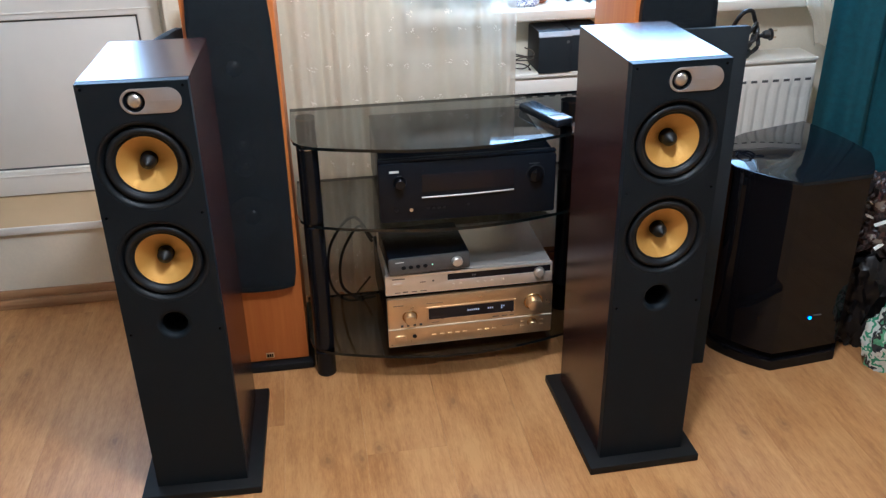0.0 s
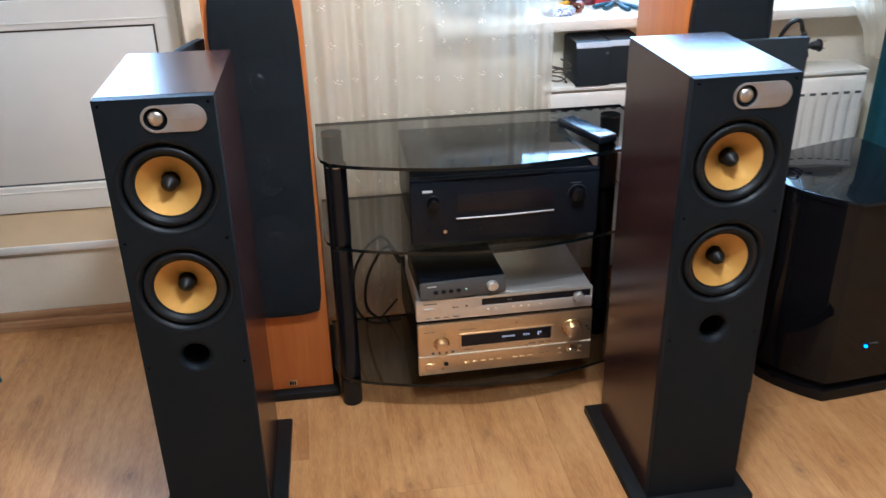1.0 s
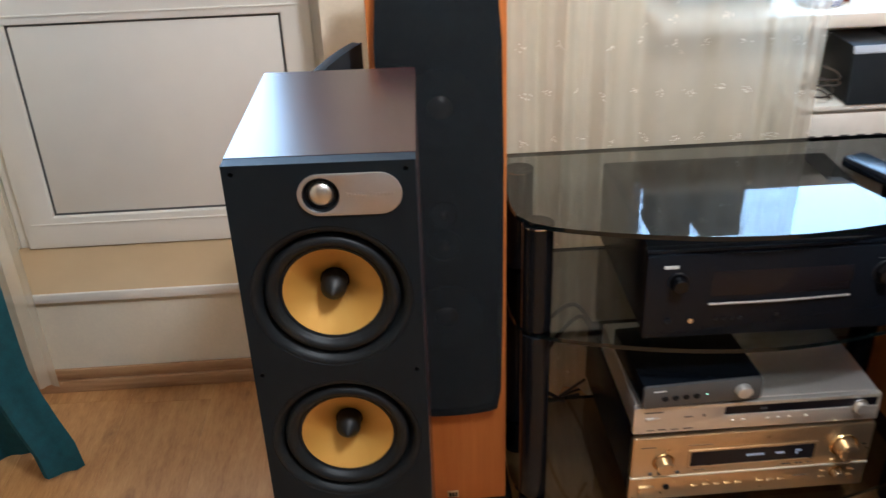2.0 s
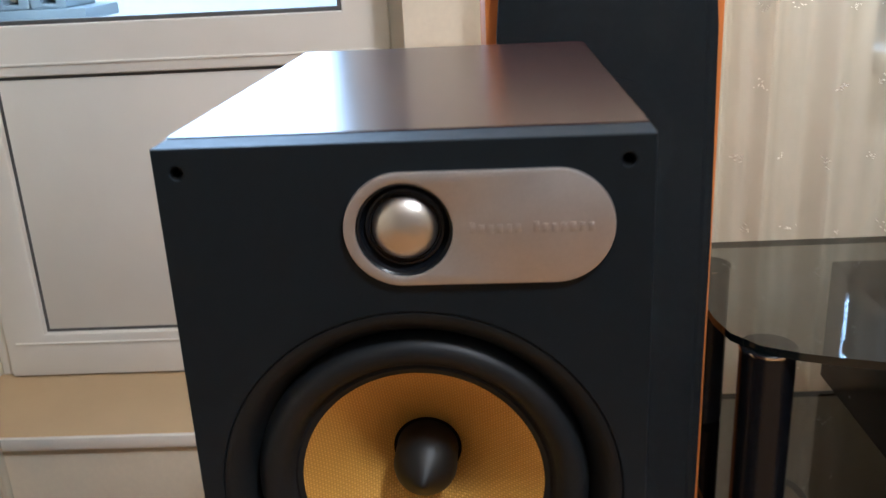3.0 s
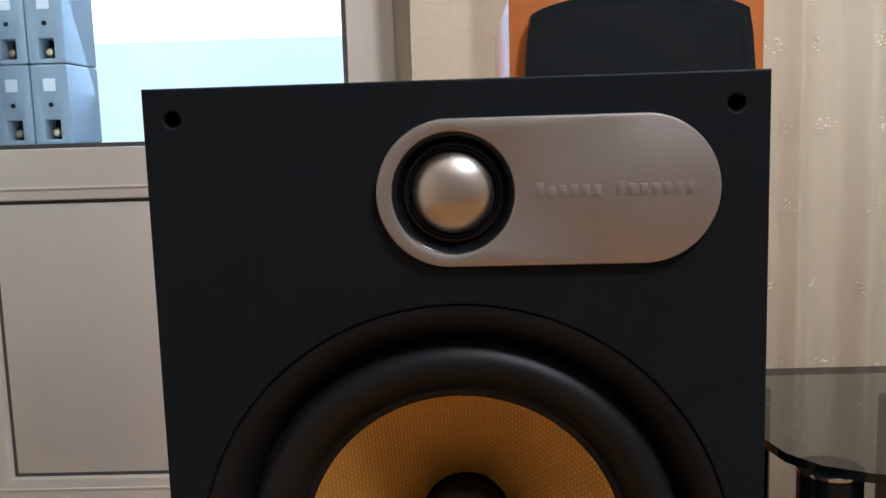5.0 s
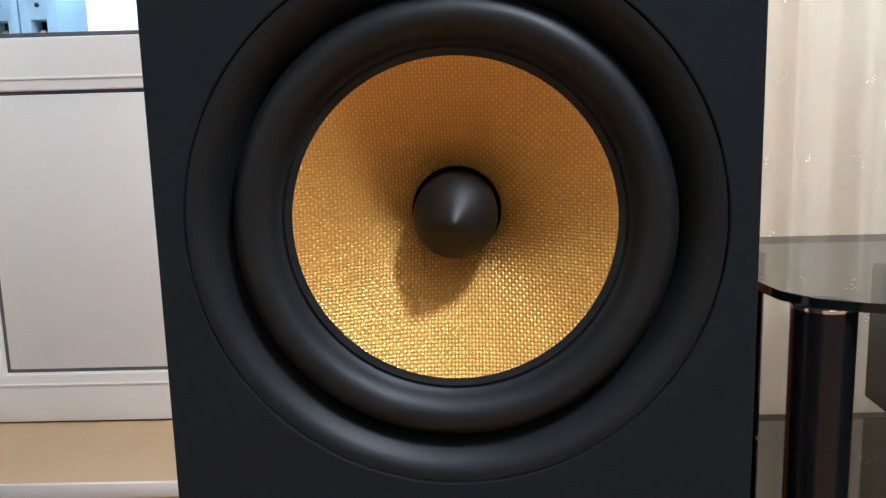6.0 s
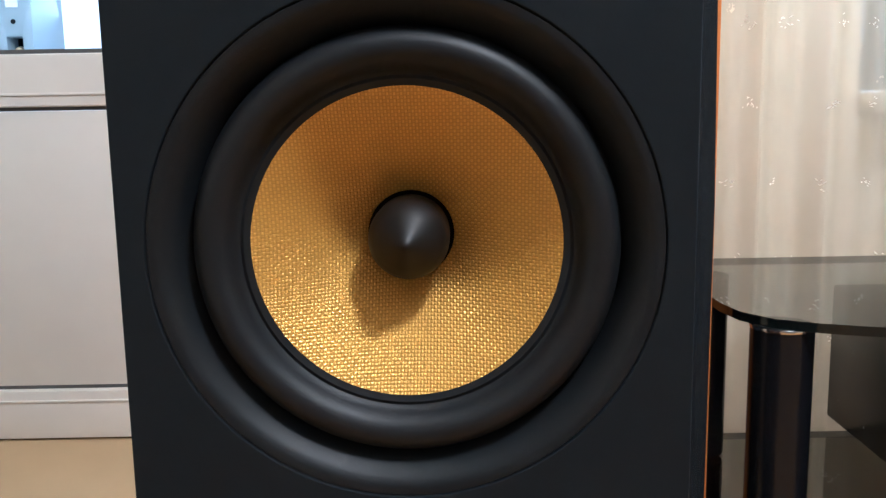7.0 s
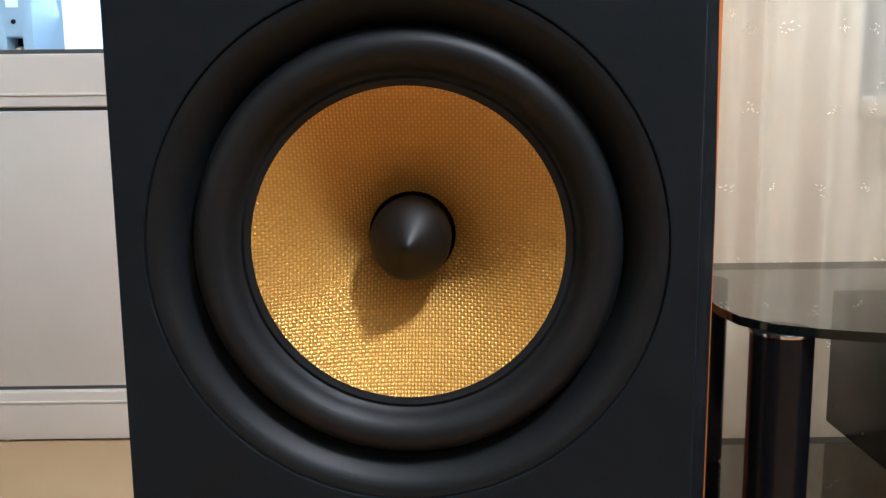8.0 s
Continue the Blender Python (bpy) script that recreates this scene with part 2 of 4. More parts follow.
GREYM = plain("grey_panel", (0.10, 0.10, 0.10), 0.4, 0.3, vary=0.08, scale=400, bump=0.00003)
WHITEPRINT = plain("white_print", (0.75, 0.75, 0.72), 0.5, vary=0.05)
DISPLAY = plain("display_window", (0.012, 0.010, 0.012), 0.08, vary=0.05, bump=0, wear=0, spec=0.25)
TEAL = plain("teal_cloth", (0.028, 0.125, 0.158), 0.85, vary=0.25, scale=500, bump=0.0004)
NET = sheer("net_curtain", (0.93, 0.845, 0.67), 0.47)
CABLE = plain("black_cable", (0.012, 0.012, 0.012), 0.4, vary=0.1)

glow_cell = glow("display_segment", (0.6, 0.7, 0.9), 0.10)

# ---- mesh helpers ----


def link_mesh(name, bm, mat, smooth=True):
    me = bpy.data.meshes.new(name)
    bmesh.ops.recalc_face_normals(bm, faces=bm.faces)
    # keep large flat faces flat beside their narrow bevels
    for e in bm.edges:
        if len(e.link_faces) == 2:
            p, q = (f.calc_area() for f in e.link_faces)
            if max(p, q) > 12 * min(p, q) and e.calc_face_angle(0) > 0.1:
                e.smooth = False
    bm.to_mesh(me)
    bm.free()
    for m in mat if isinstance(mat, (list, tuple)) else [mat]:
        me.materials.append(m)
    if smooth:
        me.polygons.foreach_set("use_smooth", [True] * len(me.polygons))
        me.set_sharp_from_angle(angle=radians(35))
    return me


def part(name, bm, mat, parent=None, label="", at=None, smooth=True):
    """Links a bmesh as one mesh object under a thing or a part."""
    ob = new(name, link_mesh(name, bm, mat, smooth))
    if parent is not None:
        ob.parent = parent
    if at is not None:
        ob.matrix_basis = at if isinstance(at, Matrix) else Matrix.Translation(at)
    if label:
        tagged(ob, label)
    return ob


def thing(name, label, category, m=None, group="", kind=""):
    ob = new(name)
    ob.empty_display_size = 0.05
    if m is not None:
        ob.matrix_basis = m
    return tagged(ob, label, category, group, kind)


def solid(name, bm, mat, label, category="", group="", kind="", m=None):
    ob = part(name, bm, mat, at=m)
    return tagged(ob, label, category, group, kind)


def box(x0, x1, y0, y1, z0, z1, b=0.0, bm=None, segs=2):
    own = bmesh.new()
    bmesh.ops.create_cube(own, size=1.0)
    for v in own.verts:
        v.co = ((x0 + x1) / 2 + v.co.x * (x1 - x0), (y0 + y1) / 2 + v.co.y * (y1 - y0), (z0 + z1) / 2 + v.co.z * (z1 - z0))
    if b:
        bmesh.ops.bevel(own, geom=own.edges[:], offset=b, segments=segs, profile=0.5, affect="EDGES")
    return join(bm, own)


def join(bm, own):
    if bm is None:
        return own
    base = [bm.verts.new(v.co) for v in own.verts]
    own.verts.index_update()
    for f in own.faces:
        bm.faces.new([base[v.index] for v in f.verts])
    own.free()
    return bm


def lathe(profile, segs=64, axis="y", centre=(0, 0, 0), bm=None):
    """Turns a profile of (radius, along) round an axis; a radius of 0 closes to a point."""
    own = bmesh.new()
    rings = []
    for r, a in profile:
        ring = []
        for i in range(segs if r > 0 else 1):
            t = 2 * math.pi * i / segs
            c, s = r * math.cos(t), r * math.sin(t)
            p = {"x": (a, c, s), "y": (c, a, s), "z": (c, s, a)}[axis]
            ring.append(own.verts.new(Vector(p) + Vector(centre)))
        rings.append(ring)
    for p, q in zip(rings, rings[1:]):
        for i in range(segs):
            j = (i + 1) % segs
            a = [p[i % len(p)], p[j % len(p)], q[j % len(q)], q[i % len(q)]]
            seen = []
            for v in a:
                if v not in seen:
                    seen.append(v)
            if len(seen) > 2:
                own.faces.new(seen)
    return join(bm, own)


def circle(cx, cz, r, segs=48):
    return [(cx + r * math.cos(2 * math.pi * i / segs), cz + r * math.sin(2 * math.pi * i / segs)) for i in range(segs)]


def stadium(x0, x1, z0, z1, segs=20, r=None):
    """A bar with rounded ends, or corners of radius r."""
    r = min((z1 - z0) / 2, (x1 - x0) / 2) if r is None else r
    out = []
    for cx, cz, a in ((x1 - r, z1 - r, 0), (x0 + r, z1 - r, 90), (x0 + r, z0 + r, 180), (x1 - r, z0 + r, 270)):
        for i in range(segs + 1):
            t = radians(a + 90 * i / segs)
            out.append((cx + r * math.cos(t), cz + r * math.sin(t)))
    return out


def plate(outer, holes, d0, d1, axis="y", b=0.0, bm=None):
    """A flat plate with an outline and round holes, from d0 to d1 along the axis. b: a small bevel of its front edge."""
    own = bmesh.new()

    def at(p, d):
        return (p[0], d, p[1]) if axis == "y" else (p[0], p[1], d)

    clean = []
    for loop in [outer] + list(holes):
        keep = []
        for p in loop:
            if not keep or (abs(p[0] - keep[-1][0]) + abs(p[1] - keep[-1][1])) > 1e-6:
                keep.append(p)
        if abs(keep[0][0] - keep[-1][0]) + abs(keep[0][1] - keep[-1][1]) < 1e-6:
            keep.pop()
        clean.append(keep)
    fronts, backs = [], []
    for k, loop in enumerate(clean):
        n = len(loop)
        f, w = [own.verts.new(at(p, d0)) for p in loop], [own.verts.new(at(p, d1)) for p in loop]
        for i in range(n):
            own.faces.new((f[i], f[(i + 1) % n], w[(i + 1) % n], w[i]))
        own.edges.ensure_lookup_table()
        fronts += [own.edges.get((f[i], f[(i + 1) % n])) for i in range(n)]
        backs += [own.edges.get((w[i], w[(i + 1) % n])) for i in range(n)]
    for edges in (fronts, backs):
        bmesh.ops.triangle_fill(own, edges=edges, use_beauty=True, use_dissolve=False)
    if b:
        bmesh.ops.recalc_face_normals(own, faces=own.faces)
        bmesh.ops.bevel(own, geom=fronts, offset=b, segments=2, profile=0.5, affect="EDGES")
    return join(bm, own)


def tube(points, r, segs=8, bm=None):
    own = bmesh.new()
    pts = [Vector(p) for p in points]
    rings = []
    side = Vector((0.31, 0.22, 0.93))
    for i, p in enumerate(pts):
        d = (pts[min(i + 1, len(pts) - 1)] - pts[max(i - 1, 0)]).normalized()
        u = (side - d * side.dot(d))
        u = u.normalized() if u.length > 1e-4 else d.orthogonal().normalized()
        w = d.cross(u)
        rings.append([own.verts.new(p + (u * math.cos(2 * math.pi * k / segs) + w * math.sin(2 * math.pi * k / segs)) * r) for k in range(segs)])
    for a, b in zip(rings, rings[1:]):
        for k in range(segs):
            own.faces.new((a[k], a[(k + 1) % segs], b[(k + 1) % segs], b[k]))
    own.faces.new(rings[0])
    own.faces.new(rings[-1])
    return join(bm, own)


def smooth_path(points, n=8):
    """A Catmull-Rom curve through the points."""
    p = [Vector(q) for q in points]
    p = [p[0] * 2 - p[1]] + p + [p[-1] * 2 - p[-2]]
    out = []
    for i in range(1, len(p) - 2):
        a, b, c, d = p[i - 1:i + 3]
        for k in range(n):
            t = k / n
            out.append(0.5 * ((2 * b) + (c - a) * t + (2 * a - 5 * b + 4 * c - d) * t * t + (3 * b - a - 3 * c + d) * t ** 3))
    return out + [p[-2]]


def drape(x0, y0, x1, y1, z0, z1, folds, depth, seed=0, nz=24, per=10, flare=0.15, thick=0.0):
    """Hanging cloth from (x0, y0) to (x1, y1) with uneven folds."""
    rnd = random.Random(seed)
    ph = [rnd.uniform(0, 6.28) for _ in range(6)]
    bm = bmesh.new()
    d = Vector((x1 - x0, y1 - y0, 0))
    nrm = Vector((-d.y, d.x, 0)).normalized()
    n = int(folds * per)
    rows = []
    for j in range(nz + 1):
        v = j / nz
        row = []
        for i in range(n + 1):
            u = i / n
            a = 2 * math.pi * folds * (u + 0.035 * math.sin(5 * u + ph[0]) + 0.02 * math.sin(13 * u + ph[3]))
            w = math.sin(a) + 0.35 * math.sin(2.3 * a + ph[1] + v) + 0.25 * math.sin(0.37 * a + ph[2] - 2 * v)
            amp = depth * (1 + flare * (1 - v) + 0.25 * math.sin(7 * u + ph[4]))
            p = Vector((x0, y0, 0)) + d * (u + 0.006 * math.sin(3 * v + 9 * u)) + nrm * (w * amp * 0.6)
            row.append(bm.verts.new((p.x, p.y, z0 + (z1 - z0) * v + (0.006 * math.sin(a * 0.5) if j == 0 else 0))))
        rows.append(row)
    for a, b in zip(rows, rows[1:]):
        for i in range(n):
            bm.faces.new((a[i], a[i + 1], b[i + 1], b[i]))
    if thick:
        bmesh.ops.solidify(bm, geom=bm.faces[:], thickness=thick)
    return bm


# ---- the room ----
# Y0 and X1 are out of view, set far off to dim reflections
X0, X1, Y0, Y1, TOP = -1.75, 3.3, -4.6, 0.935, 2.62
RECESS = 1.33
DOOR = (-0.844, -0.062)
WINDOW = (0.593, 1.862)
SILLZ = 0.815


def structure(name, bm, mat, label, category):
    return solid(name, bm, mat, label, category, kind="structure")


# wall with the door and window openings, in abutting blocks of one mesh
bm = bmesh.new()
for x0, x1, z0, z1 in ((X0 - 0.2, DOOR[0], 0, TOP), (DOOR[0], DOOR[1], 0, 0.262), (DOOR[0], DOOR[1], 2.3, TOP), (DOOR[1], WINDOW[0], 0, TOP),
                       (WINDOW[0], WINDOW[1], 0, SILLZ - 0.004), (WINDOW[0], WINDOW[1], 2.3, TOP), (WINDOW[1], X1 + 0.2, 0, TOP)):
    box(x0, x1, Y1, RECESS, z0, z1, bm=bm)
structure("wall_north", bm, WALL, "cream painted wall with a balcony door and a window", "wall")
# unseen rear wall, its tan tone chosen to limit bounced light
structure("wall_south", box(X0 - 0.2, X1 + 0.2, Y0 - 0.2, Y0, 0, TOP), plain("unseen_wall_tan", (0.42, 0.37, 0.30), 0.8, vary=0.06, scale=90, bump=0.0006), "unseen wall behind the viewer, toned tan to cut bounce light", "wall")
structure("wall_west", box(X0 - 0.2, X0, Y0, Y1, 0, TOP), WALL, "plain cream painted side wall", "wall")
structure("wall_east", box(X1, X1 + 0.2, Y0, Y1, 0, TOP), WALL, "plain cream painted side wall", "wall")
structure("ceiling", box(X0 - 0.2, X1 + 0.2, Y0 - 0.2, RECESS, TOP, TOP + 0.15), CEIL, "plain white painted ceiling", "ceiling")
structure("baseboard", box(X0, DOOR[1] + 0.02, Y1 - 0.011, Y1 - 0.001, 0.034, 0.062, 0.003, box(X0, DOOR[1] + 0.02, Y1 - 0.017, Y1 - 0.001, 0.0, 0.0335, 0.003)), SKIRTM, "oak-coloured skirting board along the wall", "baseboard")
structure("baseboard", box(DOOR[1] + 0.021, X1, Y1 - 0.011, Y1 - 0.001, 0.034, 0.062, 0.003, box(DOOR[1] + 0.021, X1, Y1 - 0.017, Y1 - 0.001, 0.0, 0.0335, 0.003)), SKIRTM, "oak-coloured skirting board along the wall", "baseboard")


def sloped_bar(x0, x1, section):
    """A bar from x0 to x1 with a cut section of (y, z)."""
    bm = bmesh.new()
    a, c = ([bm.verts.new((x, y, z)) for y, z in section] for x in (x0, x1))
    bm.faces.new(a)
    bm.faces.new(c)
    for i in range(len(section)):
        j = (i + 1) % len(section)
        bm.faces.new((a[i], a[j], c[j], c[i]))
    return bm


ledge = thing("threshold", "raised beige threshold board with a white front strip below the door", "threshold", kind="structure")
part("board", sloped_bar(DOOR[0] + 0.001, DOOR[1] - 0.001, ((Y1 - 0.006, 0.2625), (1.0905, 0.2625), (1.0905, 0.309), (1.066, 0.309), (Y1 - 0.006, 0.270))), plain("beige_board", (0.52, 0.375, 0.21), 0.6, vary=0.06, scale=12, bump=0, spec=0.3), ledge)
part("front_strip", box(DOOR[0] + 0.001, DOOR[1] - 0.001, Y1 - 0.014, Y1 - 0.0065, 0.250, 0.273, 0.002), PVC, ledge, "white plastic edge strip")

# balcony door
door = thing("door_1", "white plastic balcony door with a glazed upper half and panelled lower half", "door", kind="structure")
DX0, DX1, DZ0, DZ1 = DOOR[0] + 0.002, DOOR[1] - 0.002, 0.2685, 2.298
DY = 1.071  # room face of the door leaf


def ring(x0, x1, z0, z1, w0, w1, w2, w3, y0, y1, b=0.004):
    """A rectangular frame: widths left, right, bottom, top."""
    return plate([(x0, z0), (x1, z0), (x1, z1), (x0, z1)], [[(x0 + w0, z0 + w2), (x1 - w1, z0 + w2), (x1 - w1, z1 - w3), (x0 + w0, z1 - w3)]], y0, y1, b=b)


part("frame", ring(DX0, DX1, DZ0, DZ1, 0.045, 0.05, 0.045, 0.05, DY + 0.020, DY + 0.095), PVC, door)
SX0, SX1 = DX0 + 0.028, DX1 - 0.030
PX0, PX1, PZ0, PZ1, GX0, GX1, GZ0, GZ1 = -0.7387, -0.158, 0.394, 0.843, -0.745, -0.167, 0.9232, 2.20
leaf = part("door_leaf", plate([(SX0, 0.312), (SX1, 0.312), (SX1, 2.27), (SX0, 2.27)],
                               [[(PX0, PZ0), (PX1, PZ0), (PX1, PZ1), (PX0, PZ1)], [(GX0, GZ0), (GX1, GZ0), (GX1, GZ1), (GX0, GZ1)]], DY, DY + 0.05, b=0.006), PVC, door)
for z in (0.376, 0.862):
    part("bead", box(SX0 + 0.02, SX1 - 0.02, DY - 0.0025, DY + 0.0005, z - 0.002, z + 0.002, 0.001), PVC, leaf)
part("panel", box(PX0 + 0.0058, PX1 - 0.0058, DY + 0.009, DY + 0.035, PZ0 + 0.0058, PZ1 - 0.0058, 0.002), PVC, leaf, "flat white filling panel")
part("panel_seal", ring(PX0, PX1, PZ0, PZ1, 0.0055, 0.0055, 0.0055, 0.0055, DY + 0.011, DY + 0.030, 0.0), SEAL, leaf, "thin dark rubber seal")
part("pane", box(GX0 + 0.007, GX1 - 0.007, DY + 0.023, DY + 0.029, GZ0 + 0.007, GZ1 - 0.007), PANE, leaf, "clear glass pane").visible_shadow = False
part("pane_seal", ring(GX0, GX1, GZ0, GZ1, 0.0065, 0.0065, 0.0065, 0.0065, DY + 0.007, DY + 0.025, 0.0), SEAL, leaf, "thin dark rubber seal")

# window
win = thing("window_1", "white plastic window of two sashes behind a net curtain", "window", kind="structure")
WX0, WX1 = WINDOW[0] + 0.002, WINDOW[1] - 0.002
part("frame", ring(WX0, WX1, SILLZ + 0.031, 2.298, 0.05, 0.05, 0.035, 0.05, 1.16, 1.23), PVC, win)
MULL = 0.780
for a, b in ((WX0 + 0.0505, MULL - 0.001), (MULL + 0.001, WX1 - 0.0505)):
    sash = part("sash", ring(a, b, SILLZ + 0.0665, 2.247, 0.032, 0.032, 0.045, 0.045, 1.145, 1.205), PVC, win)
    part("pane", box(a + 0.033, b - 0.033, 1.172, 1.178, SILLZ + 0.113, 2.201), PANE, sash, "clear glass pane").visible_shadow = False
structure("window_sill", box(0.597, 1.857, 0.850, 1.158, SILLZ, SILLZ + 0.03, 0.006), SILLM, "wide white window sill", "window sill")

# outside the openings
structure("backdrop", box(-6, 8, 5.0, 5.1, -2, 6), glow("bright_haze", (0.84, 0.93, 1.0), 1.5), "pale bright overcast sky beyond the balcony", "sky")
structure("balcony_floor", box(-3, 4, RECESS + 0.001, 2.6, 0.15, 0.2), CEIL, "grey concrete balcony floor outside", "floor")


def ribbed(x0, x1, y, z0, z1, pitch, amp):
    bm = bmesh.new()
    n = int((z1 - z0) / pitch)
    prev = None
    for k in range(2 * n + 1):
        z, d = z0 + k * pitch / 2, (amp if k % 2 else 0)
        row = [bm.verts.new((x0, y + d, z)), bm.verts.new((x1, y + d, z))]
        if prev:
            bm.faces.new((prev[0], prev[1], row[1], row[0]))
        prev = row
    return bm


FROST = plain("pale_ribbed_sheet", (0.69, 0.75, 0.79), 0.5, vary=0.08, scale=3, bump=0)
FROST.node_tree.nodes["Principled BSDF"].inputs["Transmission Weight"].default_value = 0.55
FROST.node_tree.nodes["Principled BSDF"].inputs["Roughness"].default_value = 0.9
structure("balcony_screen", ribbed(-3, 4, 2.1, 0.2, 1.19, 0.018, 0.0028), FROST, "pale blue ribbed screen along the balcony edge", "screen")
structure("ground", box(-400, 400, 5.2, 800, -6.2, -6.0), plain("ground_grey", (0.2, 0.21, 0.2), 0.9), "flat grey ground far below the balcony", "ground")

# ---- the loudspeaker pair ----
H, W2, D = 0.947, 0.099, 0.309
ZW1, ZW2, ZT, ZP, ZB = H - 0.1616, H - 0.362, H - 0.0362, 0.440, 0.021


def floor_speaker(m, label, group):
    s = thing("floor_speaker", label, "loudspeaker", m, group)
    shell = plate([(-W2, ZB), (W2, ZB), (W2, H), (-W2, H)], [[(-0.094, ZB + 0.02), (0.094, ZB + 0.02), (0.094, H - 0.006), (-0.094, H - 0.006)]], 0.0205, 0.11)
    box(-W2, W2, 0.11, D, ZB, H, 0.0, shell)
    part("cabinet", shell, VINYL, s, "dark red-brown wood veneer cabinet")
    rect = [(-W2, ZB), (W2, ZB), (W2, H - 0.0005), (-W2, H - 0.0005)]
    holes = [circle(0, ZW1, 0.0893, 96), circle(0, ZW2, 0.0893, 96), circle(0, ZT, 0.022, 32), circle(0, ZP, 0.034, 40)]
    spots = [(x, z) for z in (H - 0.0105, H - 0.262, ZP - 0.018) for x in (-0.0895, 0.0885)]
    holes += [circle(x, z, 0.0028, 14) for x, z in spots]
    part("baffle", plate(rect, holes, 0.0, 0.020, b=0.0006), BAFFLE, s, "matt black front baffle", smooth=False)
    for z in (ZW1, ZW2):
        w = part("woofer", lathe([(0.0892, 0.0003), (0.0889, 0.0009), (0.0886, 0.0003), (0.0866, 0.0003), (0.0848, 0.0008), (0.0825, 0.0028), (0.0800, 0.0060), (0.0780, 0.0090), (0.0769, 0.0113), (0.0761, 0.0124), (0.0755, 0.0185), (0.0892, 0.0185)], 96),
                 FRAMEM, s, "black woofer frame", at=(0, 0, z))
        part("surround", lathe([(0.0759, 0.0128), (0.0754, 0.0102), (0.0741, 0.0070), (0.0722, 0.0045), (0.0700, 0.0033), (0.0676, 0.0030), (0.0650, 0.0038), (0.0627, 0.0058), (0.0610, 0.0086), (0.0600, 0.0107), (0.0590, 0.0114), (0.0578, 0.0109), (0.0566, 0.0114), (0.0553, 0.0118)], 96),
             RUBBER, w, "soft black rubber surround")
        cone = [(0.0554 - 0.0388 * k / 14, 0.0116 + 0.0290 * (k / 14) ** 1.06) for k in range(15)]
        part("cone", lathe(cone, 96), CONE, w, "woven golden-yellow cone")
        part("gap", lathe([(0.0169, 0.0404), (0.0165, 0.0425), (0, 0.0425)], 48), HOLE, w, "dark gap round the bullet")
        part("phase_plug", lathe([(0.0150, 0.0405), (0.0151, 0.028), (0.0150, 0.0242), (0.0142, 0.0212), (0.0126, 0.0182), (0.0096, 0.0150), (0.0062, 0.0115), (0.0032, 0.0086), (0.0013, 0.0070), (0, 0.0064)], 48), BULLET, w, "pointed black bullet")
    # tweeter plate, rim and dome
    tw = part("tweeter_plate", plate(stadium(-0.0245, 0.0838, ZT - 0.0236, ZT + 0.0236, 24), [circle(0, ZT, 0.0194, 64)], -0.0022, 0.001, b=0.001), SILVER, s, "satin silver pill-shaped plate")
    part("rim", lathe([(0.0194, -0.0014), (0.0188, -0.0010), (0.0178, 0.0014), (0.0170, 0.0034), (0.0164, 0.0038), (0.0160, 0.0026), (0.0150, 0.0024), (0.0144, 0.0034), (0.0139, 0.0034), (0.0131, 0.0048)], 64), STEEL, tw, "black dished rim", at=(0, 0, ZT))
    part("dome", lathe([(0.0135, 0.0042)] + [(0.0135 * math.cos(a), 0.0040 - 0.0082 * math.sin(a)) for a in [k * math.pi / 20 for k in range(1, 10)]] + [(0, -0.0042)], 48), DOMEM, tw, "round metal dome", at=(0, 0, ZT))
    for k in range(14):
        if k == 6:
            continue
        x = 0.0262 + 0.0036 * k
        part("emblem_bar", box(x, x + 0.0023, -0.00238, -0.0019, ZT - 0.0019, ZT + (0.0027 if k in (0, 7) else 0.0017), 0.0001), SILVER, tw)
    for x, z in spots:
        part("grille_socket", lathe([(0.0030, 0.0006), (0.0026, 0.0010), (0.0023, 0.0018), (0.0022, 0.009), (0, 0.009)], 14), HOLE, s, at=(x, 0, z))
    port = part("port", lathe([(0.0342, 0.0001), (0.0325, 0.0005), (0.0295, 0.0022), (0.0265, 0.0060), (0.0250, 0.012)], 48), BAFFLE, s, "flared black reflex port", at=(0, 0, ZP))
    part("tube", lathe([(0.0250, 0.0121), (0.0244, 0.02), (0.024, 0.07), (0, 0.07)], 48), HOLE, port)
    part("plinth", box(-0.131, 0.131, -0.031, 0.343, 0.0, ZB - 0.0005, 0.003), PLINTHM, s, "flat black plinth board")
    return s


floor_speaker(pose(0, 0, 0, 0, 0, -1.83), "dark wooden floor loudspeaker with two golden cones, beside the door", "pair of dark floor speakers")
floor_speaker(pose(1.0017, -0.077, 0, 0, 0, 1.03), "dark wooden floor loudspeaker with two golden cones, before the rack", "pair of dark floor speakers")

# ---- the orange pair behind ----


